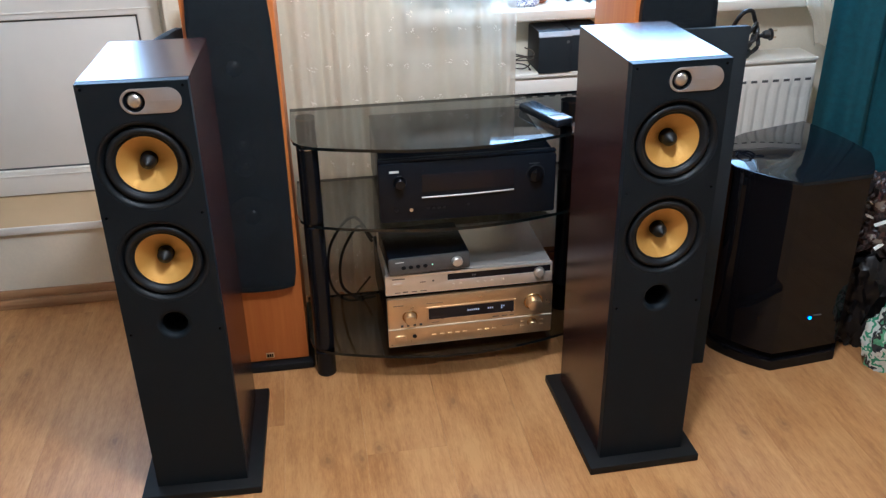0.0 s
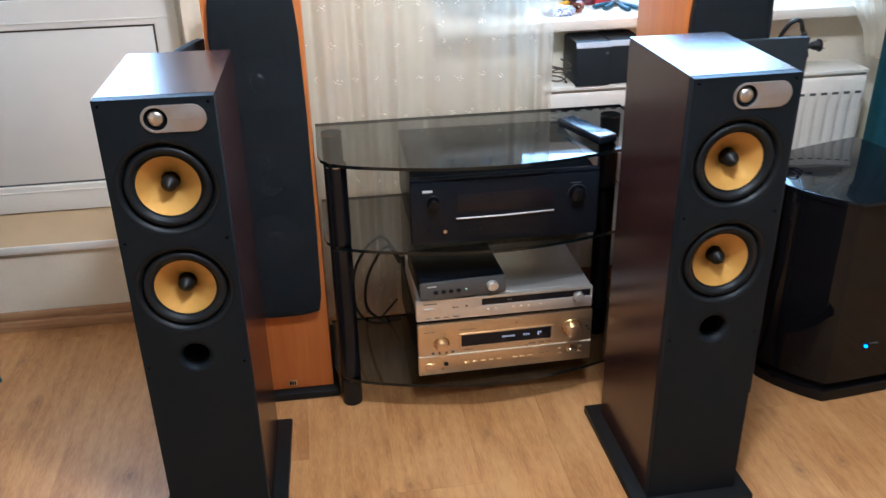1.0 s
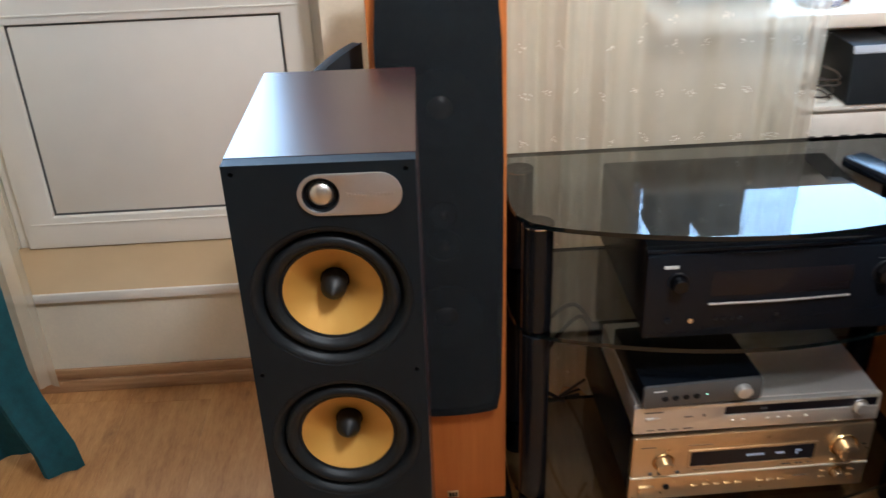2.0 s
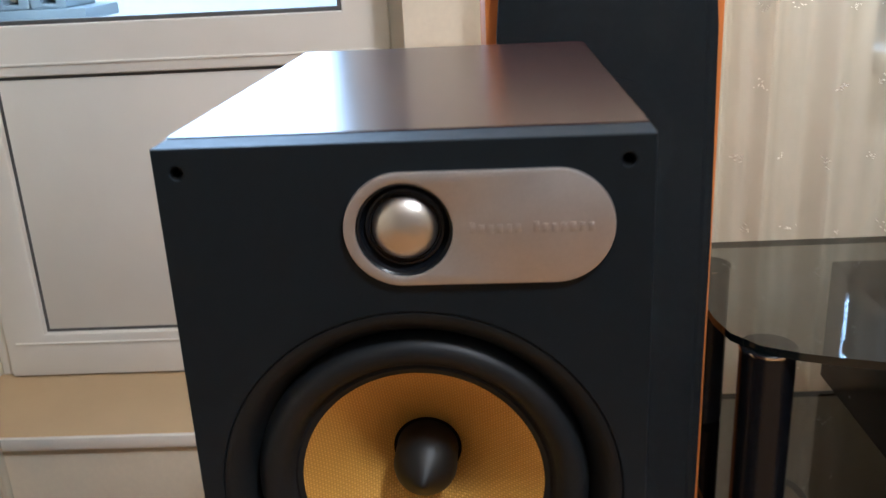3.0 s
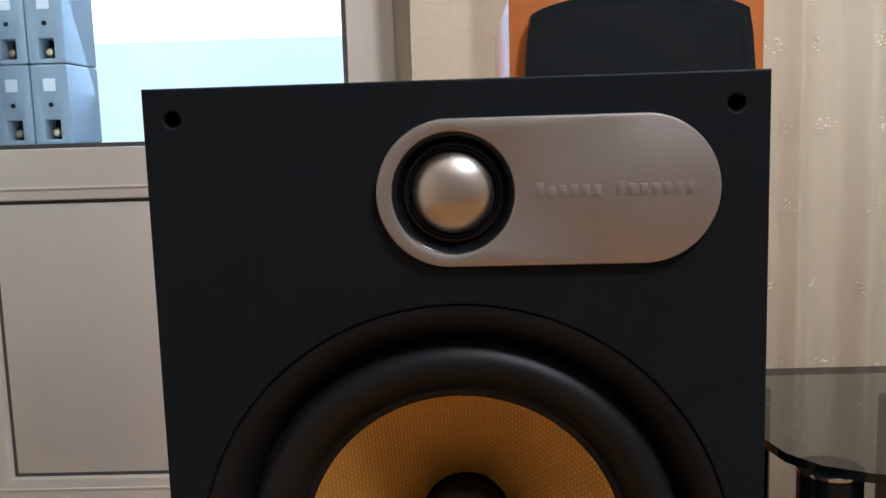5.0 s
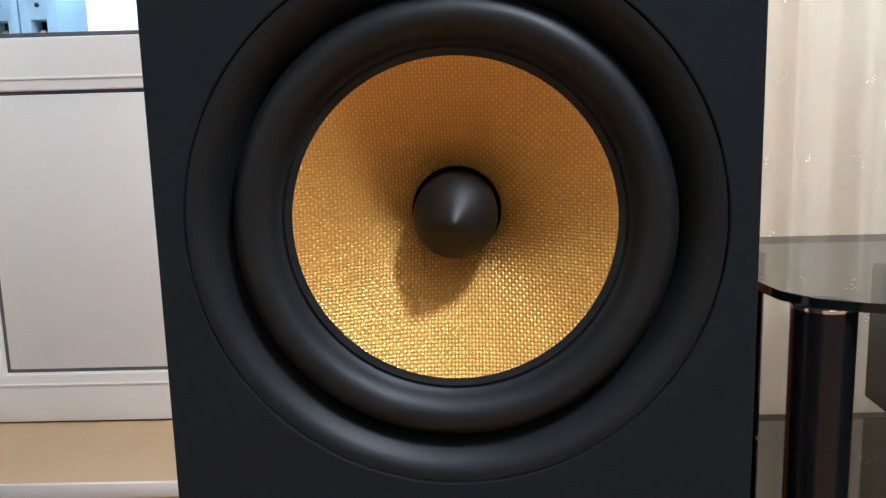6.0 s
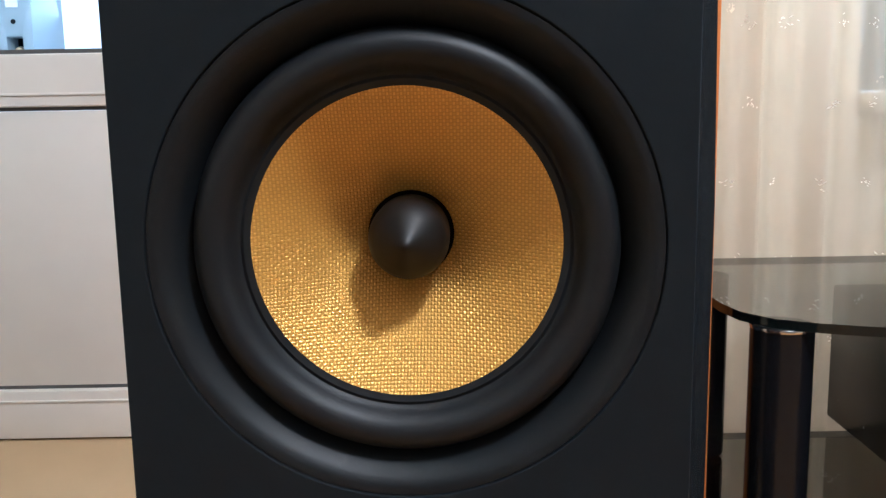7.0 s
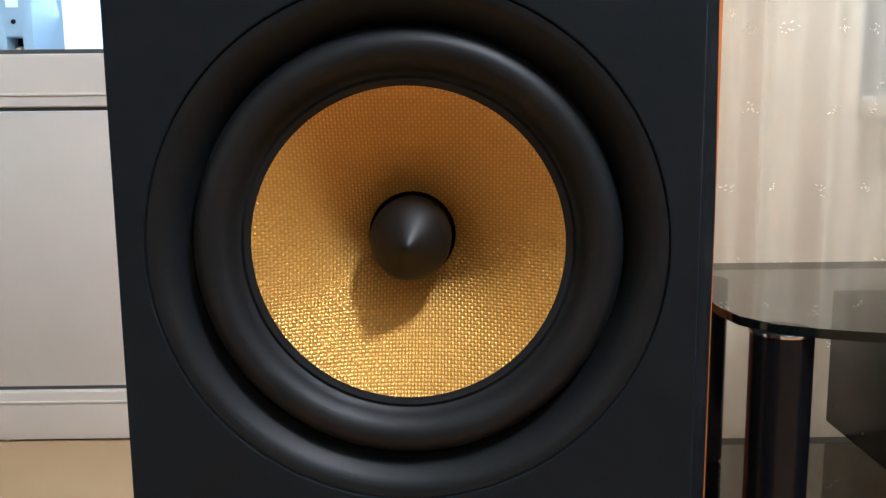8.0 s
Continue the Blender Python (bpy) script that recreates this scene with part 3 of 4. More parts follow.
def cherry_speaker(m, label):
    s = thing("tall_speaker", label, "loudspeaker", m, "pair of cherry speakers")
    part("cabinet", box(-0.103, 0.103, 0, 0.295, 0.028, 1.036, 0.002), CHERRY, s, "orange cherry veneer cabinet")
    x, z0, z1 = 0.0925, 0.273, 1.0075
    top = [(x * math.cos(a), z1 + 0.027 * math.sin(a) ** 0.8) for a in [k * math.pi / 24 for k in range(1, 24)]]
    low = [(-x * math.cos(a) * 1.0, z0 - 0.020 * math.sin(a) ** 0.8) for a in [k * math.pi / 24 for k in range(1, 24)]]
    out = [(x, z0 + 0.03), (x + 0.003, 0.5), (x + 0.004, 0.75), (x + 0.001, 0.94), (x - 0.004, z1 - 0.006)]
    out += [(p, q) for p, q in top if abs(p) < x - 0.007] + [(-a, b) for a, b in reversed(out)] + [(p, q) for p, q in low if abs(p) < x - 0.007]
    inner = [(p * 0.93, 0.64 + (q - 0.64) * 0.985) for p, q in out]
    gr = part("grille", plate(out, [], -0.019, -0.0172, b=0.0015), THINCLOTH, s, "long black cloth grille with curved ends")
    part("grille_frame", plate(out, [inner], -0.0170, -0.0042), PLINTHM, gr)
    part("baffle", plate(out, [], -0.0040, -0.0005), PLINTHM, s, "black panel behind the grille cloth")
    for z, r in ((0.838, 0.062), (0.656, 0.024), (0.600, 0.030), (0.46, 0.062)):
        dr = part("driver", lathe([(r, -0.0042), (r, -0.0085), (r * 0.93, -0.0090), (r * 0.84, -0.0062), (r * 0.45, -0.0046), (r * 0.3, -0.0046)], 40, "y", (0, 0, z)), GREYM, s)
        part("dust_cap", lathe([(0, -0.0125), (r * 0.14, -0.0118), (r * 0.25, -0.0092), (r * 0.31, -0.0050)], 28, "y", (0, 0, z)), DOMEM, dr, "bright metal dome")
    part("badge", box(-0.011, 0.011, -0.003, -0.0005, 0.038, 0.054, 0.001), GOLD, s, "small square metal badge")
    for x0, x1 in ((-0.008, -0.003), (-0.0018, 0.0028), (0.004, 0.008)):
        part("badge_mark", box(x0, x1, -0.0036, -0.0031, 0.041, 0.051), HOLE, s)
    part("plinth", box(-0.118, 0.118, -0.018, 0.31, 0.0, 0.0235, 0.008), PLINTHM, s, "black rounded plinth")
    part("spacer", box(-0.085, 0.085, 0.02, 0.28, 0.024, 0.0275), PLINTHM, s)
    return s


cherry_speaker(pose(0.1462, 0.453, 0), "tall cherry-orange loudspeaker with a black cloth grille beside the rack")
cherry_speaker(pose(1.192, 0.411, 0), "tall cherry-orange loudspeaker with a black cloth grille near the radiator")


def loose_grille(m, label, arch=0.0):
    g = thing("speaker_grille", label, "speaker grille", m, "loose speaker grilles")
    top = [(0.19 * (1 - k / 12), 0.915 - arch * (k / 12) ** 2) for k in range(13)]
    fr = [(0, 0), (0.19, 0)] + top
    part("frame", plate(fr, [[(0.02, 0.02), (0.17, 0.02), (0.17, 0.44), (0.02, 0.44)], [(0.02, 0.47), (0.17, 0.47), (0.17, 0.895 - arch), (0.02, 0.895 - arch)]], 0.003, 0.018, b=0.002), PLINTHM, g)
    part("cloth", plate([(-0.001, 0), (0.191, 0)] + [(x * 1.0105 - 0.001, z + 0.001) for x, z in top], [], 0.0, 0.0026, b=0.001), CLOTH, g, "taut black cloth")
    return g


loose_grille(pose(1.119, 0.268, 0), "tall black cloth speaker grille standing upright behind the speaker")
loose_grille(pose(-0.062, 0.382, 0, 0, 0, 60.5), "tall black speaker grille with an arched top beside the cherry speaker", 0.035)

# ---- the rack ----
rack = thing("glass_rack", "three-tier rack of smoked glass on round black legs", "rack")
RX0, RX1, RYB = 0.2573, 1.051, 0.6804


def shelf_outline(inset=0.0):
    pts = [(RX1 - inset, RYB), (RX0 + inset, RYB)]
    x0, x1 = RX0 + inset, RX1 - inset
    pts += [(x0, 0.46), (x0 + 0.006, 0.425), (x0 + 0.025, 0.396), (x0 + 0.055, 0.379)]
    for k in range(1, 24):
        u = k / 24
        pts.append((x0 + 0.055 + (x1 - x0 - 0.11) * u, 0.379 - 0.068 * math.sin(math.pi * u) ** 0.9))
    return pts + [(x1 - 0.055, 0.379), (x1 - 0.025, 0.396), (x1 - 0.006, 0.425), (x1, 0.46)]


for z in (0.6514, 0.445, 0.076):
    sh = part("glass_shelf", plate(shelf_outline(), [], z + 0.008, z, axis="z"), [SMOKE, UNDER, EDGE], rack, "smoked glass shelf with a bowed front edge")
    for f in sh.data.polygons:
        f.material_index = 2 if abs(f.normal.z) < 0.5 else (0 if f.center.z > z + 0.004 else 1)
for x in (0.295, 1.010):
    for y in (0.413, 0.63):
        for z0, z1 in ((0.0, 0.0758), (0.0842, 0.4448), (0.4532, 0.6512)):
            part("leg", lathe([(0, z0), (0.024, z0), (0.0255, z0 + 0.002), (0.0255, z1 - 0.002), (0.024, z1), (0, z1)], 32, "z", (x, y, 0)), STEEL, rack)
        part("leg_cap", lathe([(0.0262, 0.6484), (0.0265, 0.6499), (0.0262, 0.6510)], 32, "z", (x, y, 0)), CHROME, rack, "thin chrome ring")


# ---- hi-fi units on the rack ----


def feet(parent, pts, z0, z1, r=0.016):
    for x, y in pts:
        part("foot", lathe([(0, z0), (r * 0.9, z0), (r, z0 + 0.001), (r, z1), (0, z1)], 20, "z", (x, y, 0)), PLINTHM, parent)


def knob(parent, x, z, r, depth, mat, name="knob", skirt=None, face=0.0):
    prof = [(0, face - depth), (r * 0.82, face - depth), (r * 0.93, face - depth + 0.0012), (r * 0.96, face - depth * 0.4), (r, face)]
    k = part(name, lathe(prof, 40, "y", (x, 0, z)), mat, parent)
    if skirt:
        part("ring", lathe([(r * 1.05, face - 0.0002), (r * 1.22, face - 0.0022), (r * 1.3, face - 0.0002)], 40, "y", (x, 0, z)), skirt, k)
    return k


def bars(parent, name, spots, mat, y=-0.0012, label=""):
    """Small printed marks or keys: (x0, x1, z0, z1) each."""
    for x0, x1, z0, z1 in spots:
        part(name, box(x0, x1, y, -0.0001, z0, z1, min(0.0006, (z1 - z0) / 4)), mat, parent, label)


# black receiver on the middle shelf: local x from its middle, y from its front
avr = thing("av_receiver", "black audio-video receiver with two round knobs on the glass shelf", "receiver", pose(0.672, 0.335, 0.4535, 0, 0, -0.8))
part("body", box(-0.212, 0.212, 0.0215, 0.36, 0.0125, 0.170, 0.003), AVRM, avr)
fr = part("front_panel", plate(stadium(-0.217, 0.217, 0.0125, 0.166, 6, 0.006), [], 0.0, 0.021, b=0.003), AVRM, avr, "black front panel with a sloped top")
part("top_lip", box(-0.217, 0.217, 0.004, 0.0212, 0.1663, 0.174, 0.003), AVRM, avr)
part("display", box(-0.112, 0.112, -0.0012, -0.0001, 0.089, 0.134, 0.0005), DISPLAY, fr, "dark display window")
part("trim_bar", tube(smooth_path([(-0.114, -0.003, 0.0755), (0, -0.0045, 0.077), (0.112, -0.003, 0.080)]), 0.0023, 8), SILVER, fr, "bright curved trim bar")
for x in (-0.166, 0.166):
    knob(fr, x, 0.1175, 0.0172 if x > 0 else 0.0128, 0.018, GLOSS, "knob", RUBBER)
bars(fr, "logo", [(-0.190, -0.167, 0.142, 0.148)], WHITEPRINT, label="small white lettering bar")
bars(fr, "mark", [(-0.172, -0.160, 0.1335, 0.1345), (0.15, 0.175, 0.143, 0.144)], GREYM)
for x, mat in ((-0.176, RUBBER), (-0.140, CHROME)):
    part("socket", lathe([(0, -0.0012), (0.0018, -0.0012), (0.002, -0.003), (0.0048, -0.003), (0.0052, 0)], 20, "y", (x, 0, 0.045)), mat, fr)
for k in range(4):
    part("button", lathe([(0, -0.002), (0.003, -0.002), (0.0033, 0)], 14, "y", (-0.098 + 0.013 * k, 0, 0.045)), RUBBER, fr)
part("button", lathe([(0, -0.002), (0.003, -0.002), (0.0033, 0)], 14, "y", (0.0, 0, 0.048)), RUBBER, fr)
feet(avr, ((-0.16, 0.05), (0.16, 0.05), (-0.16, 0.31), (0.16, 0.31)), 0.0, 0.0123, 0.022)

# champagne receiver on the bottom shelf
gr = thing("stereo_receiver", "champagne-gold stereo receiver with a dark display on the bottom shelf", "receiver", pose(0.682, 0.354, 0.0842, 0, 0, 0.8) @ Matrix.Diagonal((1, 1, 0.922, 1)))
part("body", box(-0.215, 0.215, 0.0105, 0.385, 0.014, 0.168, 0.003), AVRM, gr, "black sheet-steel case")
low = part("lower_panel", plate(stadium(-0.220, 0.220, 0.0135, 0.0705, 6, 0.003), [], 0.0, 0.010, b=0.002), GOLD, gr)
up = part("upper_panel", plate(stadium(-0.220, 0.220, 0.0745, 0.1725, 6, 0.005), [], -0.002, 0.010, b=0.003), GOLD, gr)
# pale colour paints the highlight that runs along this ledge
part("bright_line", box(-0.220, 0.220, -0.003, 0.008, 0.0708, 0.0742, 0.001), plain("ledge_highlight_paint", (0.86, 0.78, 0.62), 0.35, 0.3, vary=0.03, bump=0), gr, "ledge strip between the panels with a painted highlight")
dis = part("display_frame", plate(stadium(-0.118, 0.120, 0.092, 0.137, 6, 0.003), [stadium(-0.113, 0.115, 0.0965, 0.1325, 6, 0.002)], -0.0045, -0.0021, b=0.0008), GOLD, up)
part("display", box(-0.1128, 0.1148, -0.0034, -0.0022, 0.0968, 0.1322), DISPLAY, dis, "dark display window")
for x0, x1, z in ((-0.010, 0.024, 0.113), (0.044, 0.062, 0.113), (0.080, 0.093, 0.116), (0.080, 0.090, 0.110)):
    n = max(1, int((x1 - x0) / 0.0055))
    for k in range(n):
        part("digit", box(x0 + k * 0.0055, x0 + k * 0.0055 + 0.0036, -0.0041, -0.0035, z, z + 0.0048), glow_cell, dis)
knob(up, -0.162, 0.112, 0.0155, 0.022, GOLD, "knob", BRASS, -0.002)
knob(up, 0.168, 0.1205, 0.0200, 0.026, GOLD, "volume_knob", BRASS, -0.002)
knob(low, 0.166, 0.051, 0.0100, 0.016, GOLD, "knob", BRASS)
bars(up, "mark", [(-0.205, -0.178, 0.149, 0.151), (-0.118, -0.075, 0.148, 0.1495), (-0.105, -0.085, 0.085, 0.0865), (0.058, 0.076, 0.0825, 0.0855), (0.083, 0.098, 0.0825, 0.0855), (0.104, 0.116, 0.083, 0.085)], GREYM, -0.0028)
bars(up, "key", [(-0.187 + 0.0165 * k, -0.180 + 0.0165 * k, 0.080, 0.0865) for k in range(4)], GREYM, -0.0035)
part("power_button", box(-0.203, -0.174, -0.006, -0.0001, 0.032, 0.051, 0.002), GOLD, low)
part("socket", lathe([(0, -0.0006), (0.0022, -0.0006), (0.0024, -0.003), (0.0055, -0.003), (0.006, 0)], 20, "y", (-0.151, 0, 0.045)), RUBBER, low)
bars(low, "key", [(x, x + 0.0115, 0.040, 0.0455) for x in (-0.105, -0.083, -0.063, -0.043, -0.023, 0.018, 0.037, 0.057)], GOLD, -0.004)
bars(low, "key", [(x, x + 0.010, z, z + 0.005) for x in (0.135, 0.187) for z in (0.038, 0.053)], GOLD, -0.004)
bars(low, "mark", [(0.085, 0.113, 0.048, 0.0495)], GREYM)
feet(gr, ((-0.17, 0.05), (0.17, 0.05), (-0.17, 0.33), (0.17, 0.33)), 0.0, 0.0138, 0.024)

# silver disc player on it
dvd = thing("disc_player", "flat silver disc player with a dark strip on the gold receiver", "disc player", pose(0.679, 0.354, 0.2434, 0, 0, 0.2) @ Matrix.Diagonal((1, 1, 1.04, 1)))
part("body", box(-0.215, 0.215, 0.0085, 0.262, 0.0095, 0.0665, 0.002), ALU, dvd, "silver sheet-metal lid")
pn = part("front_panel", plate(stadium(-0.219, 0.219, 0.0095, 0.0645, 6, 0.003), [stadium(-0.058, 0.214, 0.0385, 0.0562, 6, 0.002)], -0.002, 0.008, b=0.002), ALU, dvd)
part("tray_strip", box(-0.0578, 0.2138, 0.0005, 0.0078, 0.0387, 0.056), DISPLAY, pn, "long dark tray and display strip")
bars(pn, "digit", [(0.006, 0.010, 0.0455, 0.0495), (0.012, 0.016, 0.0455, 0.0495)], GREYM, -0.0003)
knob(pn, 0.183, 0.0385, 0.0120, 0.010, ALU, "knob", CHROME, -0.002)
part("power_button", box(-0.199, -0.173, -0.005, -0.0021, 0.0365, 0.0435, 0.0015), ALU, pn)
bars(pn, "mark", [(-0.201, -0.168, 0.053, 0.0555), (-0.130, -0.115, 0.040, 0.0425), (-0.098, -0.093, 0.040, 0.045)], GREYM, -0.0026)
bars(pn, "mark", [(-0.195, -0.181, 0.0155, 0.0175), (-0.175, -0.161, 0.0155, 0.0185), (-0.152, -0.138, 0.0155, 0.0175), (-0.130, -0.113, 0.0155, 0.018)], GREYM, -0.0026)
for x in (-0.043, -0.024, 0.020, 0.039, 0.058, 0.088):
    part("button", lathe([(0, -0.005), (0.0032, -0.005), (0.0036, -0.002)], 14, "y", (x, 0, 0.0265)), ALU, pn)
feet(dvd, ((-0.17, 0.04), (0.17, 0.04), (-0.17, 0.22), (0.17, 0.22)), 0.0, 0.0093, 0.018)

# small headphone amplifier on the player
dac = thing("headphone_amplifier", "small black headphone amplifier with a grey front on the disc player", "amplifier", pose(0.575, 0.346, 0.3127, 0, 0, 3.0) @ Matrix.Diagonal((1, 1, 0.84, 1)))
part("body", box(-0.104, 0.104, 0.0065, 0.185, 0.0055, 0.0585, 0.004), AVRM, dac)
fp = part("front_panel", plate(stadium(-0.105, 0.105, 0.005, 0.0590, 8, 0.007), [], 0.0, 0.006, b=0.002), GREYM, dac, "dark grey metal front")
knob(fp, 0.070, 0.033, 0.0145, 0.012, ALU, "knob")
for k in range(4):
    part("socket", lathe([(0, -0.0006), (0.003, -0.0006), (0.0033, -0.0018), (0.0055, -0.0018), (0.006, 0)], 18, "y", (-0.067 + 0.0185 * k, 0, 0.028)), RUBBER, fp)
part("indicator", lathe([(0, -0.001), (0.0012, -0.0008), (0.0014, 0)], 10, "y", (0.007, 0, 0.0305)), glow("green_led", (0.5, 1.0, 0.7), 2.0), fp, "tiny green light")
bars(fp, "mark", [(-0.088, -0.066, 0.046, 0.0485)], WHITEPRINT, -0.0006)
feet(dac, ((-0.08, 0.03), (0.08, 0.03), (-0.08, 0.15), (0.08, 0.15)), 0.0, 0.0053, 0.008)

# remote control on the top shelf
rc = thing("remote_control", "long black remote control lying on the glass top", "remote control", pose(0.897, 0.474, 0.6596, 0, 0, 20.0) @ Matrix.Diagonal((1, 0.76, 1, 1)))
part("body", box(-0.026, 0.026, -0.112, 0.112, 0.0, 0.020, 0.007, segs=3), AVRM, rc)
# the pale blue stands in for daylight mirrored in the cover
part("cover", box(-0.0235, 0.0235, -0.108, -0.054, 0.0185, 0.0216, 0.0015), plain("painted_sky_gloss", (0.30, 0.36, 0.42), 0.14, vary=0.04, bump=0, wear=0), rc, "shiny end cover, pale from a painted sky reflection")
# cables behind the rack
for k, pts in enumerate(([(0.45, 0.60, 0.30), (0.40, 0.62, 0.36), (0.335, 0.66, 0.26), (0.325, 0.70, 0.12), (0.37, 0.74, 0.03), (0.46, 0.78, 0.008)],
                         [(0.45, 0.62, 0.28), (0.415, 0.62, 0.33), (0.365, 0.67, 0.22), (0.36, 0.72, 0.09), (0.42, 0.76, 0.008)],
                         [(0.44, 0.65, 0.15), (0.40, 0.72, 0.05), (0.47, 0.80, 0.008), (0.62, 0.82, 0.008)])):
    solid("cable", tube(smooth_path(pts), 0.0042 if k < 2 else 0.003, 8), CABLE, "black cable hanging behind the rack", "cable", "cables behind the rack")

# ---- subwoofer ----
sub = thing("subwoofer", "black gloss many-sided subwoofer with a small blue light", "subwoofer", pose(1.469, 0.200, 0))


def bowed(corners, bow, n=6):
    """A closed outline through corners, each side bowed outwards a little."""
    out = []
    c = [Vector(p) for p in corners]
    mid = sum(c, Vector((0, 0))) / len(c)
    for i, a in enumerate(c):
        b = c[(i + 1) % len(c)]
        nrm = Vector(((b - a).y, -(b - a).x)).normalized()
        if nrm.dot((a + b) / 2 - mid) < 0:
            nrm = -nrm
        for k in range(n):
            t = k / n
            out.append(tuple(a.lerp(b, t) + nrm * (bow[i] * 4 * t * (1 - t))))
    return out


SUB = [(0, 0), (0.195, 0.020), (0.275, 0.155), (0.232, 0.420), (0.020, 0.360), (-0.105, 0.250), (-0.112, 0.135)]
SBOW = [0.001, 0.006, 0.012, 0.002, 0.010, 0.004, 0.010]


def scaled(poly, k):
    cx, cy = 0.075, 0.2
    return [(cx + (x - cx) * k, cy + (y - cy) * k) for x, y in poly]


o = bowed(SUB, SBOW)
part("body", plate(scaled(o, 0.985), [], 0.532, 0.052, axis="z"), GLOSS, sub)
part("top_panel", plate(o, [], 0.547, 0.5325, axis="z", b=0.004), GLOSS, sub, "glossy black top panel")
part("gap", plate(scaled(o, 0.93), [], 0.0515, 0.0305, axis="z"), HOLE, sub)
part("base", plate(o, [], 0.030, 0.0, axis="z", b=0.004), GLOSS, sub, "black base panel")
part("led", lathe([(0, -0.003), (0.0035, -0.002), (0.0042, 0.0)], 14, "y", (0.094, 0.0095, 0.150)), glow("blue_led", (0.02, 0.22, 1.0), 7.0), sub, "small glowing blue light")
part("label", box(0.103, 0.126, 0.0095, 0.0135, 0.1555, 0.1572), GREYM, sub)

# ---- radiator and what stands on it ----
rad = thing("radiator", "white panel radiator with vertical ribs below the window sill", "radiator")
RA0, RA1, RY0, RY1, RZ0, RZ1 = 0.869, 1.812, 0.770, 0.885, 0.13, 0.684
part("body", box(RA0 + 0.006, RA1 - 0.006, RY0 + 0.016, RY1, RZ0 + 0.01, RZ1 - 0.012), RADM, rad)
part("top_cover", box(RA0, RA1, RY0 + 0.006, RY1 + 0.004, RZ1 - 0.0115, RZ1, 0.003), RADM, rad, "flat top cover")
part("side_cover", box(RA0, RA0 + 0.0055, RY0 + 0.012, RY1 + 0.002, RZ0, RZ1 - 0.012, 0.002), RADM, rad)
part("side_cover", box(RA1 - 0.0055, RA1, RY0 + 0.012, RY1 + 0.002, RZ0, RZ1 - 0.012, 0.002), RADM, rad)
bm = bmesh.new()
n = 27
px = (RA1 - RA0 - 0.02) / n
cols, zs = [], (RZ0, RZ0 + 0.035, RZ0 + 0.05, RZ1 - 0.090, RZ1 - 0.075, RZ1 - 0.028, RZ1 - 0.017)
deep = (0, 0, 1, 1, 0, 0, 0)
for i in range(n * 6 + 1):
    u = (i % 6) / 6
    x = RA0 + 0.01 + px * i / 6
    g = 0.0 if 0.17 < u < 0.9 else 1.0
    cols.append([bm.verts.new((x, RY0 + 0.0048 * g * d + (0.006 if k in (0, 6) else 0), z)) for k, (z, d) in enumerate(zip(zs, deep))])
for a, b in zip(cols, cols[1:]):
    for k in range(len(zs) - 1):
        bm.faces.new((a[k], b[k], b[k + 1], a[k + 1]))
part("front_plate", bm, RADM, rad, "ribbed white front plate")
# dark bars on the plate stand in for the shade inside open slots
for i in range(n):
    x = RA0 + 0.01 + px * (i + 0.5)
    part("slot", box(x - 0.0095, x + 0.0095, RY0 - 0.0006, RY0 + 0.004, RZ1 - 0.067, RZ1 - 0.0595, 0.0003), plain("slot_shade", (0.10, 0.095, 0.085), 0.7) if i == 0 else bpy.data.materials["slot_shade"], rad)
part("pipe", tube([(RA1 - 0.03, 0.87, RZ0 + 0.012), (RA1 - 0.03, 0.87, 0.001)], 0.009, 12), RADM, rad)
part("pipe", tube([(RA0 + 0.03, 0.87, RZ0 + 0.012), (RA0 + 0.03, 0.87, 0.001)], 0.009, 12), RADM, rad)


for x, y in ((1.003, 0.775), (1.098, 0.783)):
    b = thing("small_speaker", "small black box speaker standing on the radiator under the sill", "loudspeaker", pose(x, y, RZ1 + 0.0002, 0, 0, 1.0), "small speakers on the radiator")
    part("body", box(-0.0465, 0.0465, 0.0065, 0.122, 0.002, 0.117, 0.004), PLINTHM, b)
    part("front", box(-0.0475, 0.0475, -0.004, 0.0064, 0.001, 0.103, 0.003), CLOTH, b, "black cloth front")
    # pale grey paints in the highlight along the bevel
    part("chamfer", sloped_bar(-0.0475, 0.0475, ((-0.004, 0.1033), (0.0064, 0.1033), (0.0064, 0.1165), (0.0045, 0.1165), (-0.004, 0.106))), plain("edge_highlight_paint", (0.40, 0.43, 0.47), 0.35, 0.0, vary=0.05, bump=0) if "edge_highlight_paint" not in MATS else MATS["edge_highlight_paint"], b, "bevelled top edge with a painted highlight", smooth=False)
    part("badge", lathe([(0, -0.005), (0.004, -0.0046), (0.0045, -0.004)], 14, "y", (0.036, 0, 0.088)), GREYM, b)
rnd = random.Random(4)
pts = [(0.937, 0.81, 0.690)]
for k in range(22):
    a = k * 0.95
    pts.append((0.912 + 0.036 * math.cos(a) + rnd.uniform(-0.012, 0.012), 0.812 + 0.030 * math.sin(a) + rnd.uniform(-0.008, 0.008), 0.689 + 0.0022 * k + 0.010 * abs(math.sin(a * 0.7))))
solid("speaker_wire", tube(smooth_path(pts, 5), 0.0020, 6), plain("brown_wire", (0.05, 0.035, 0.025), 0.5), "tangled thin brown wire on the radiator", "wire")
pts = []
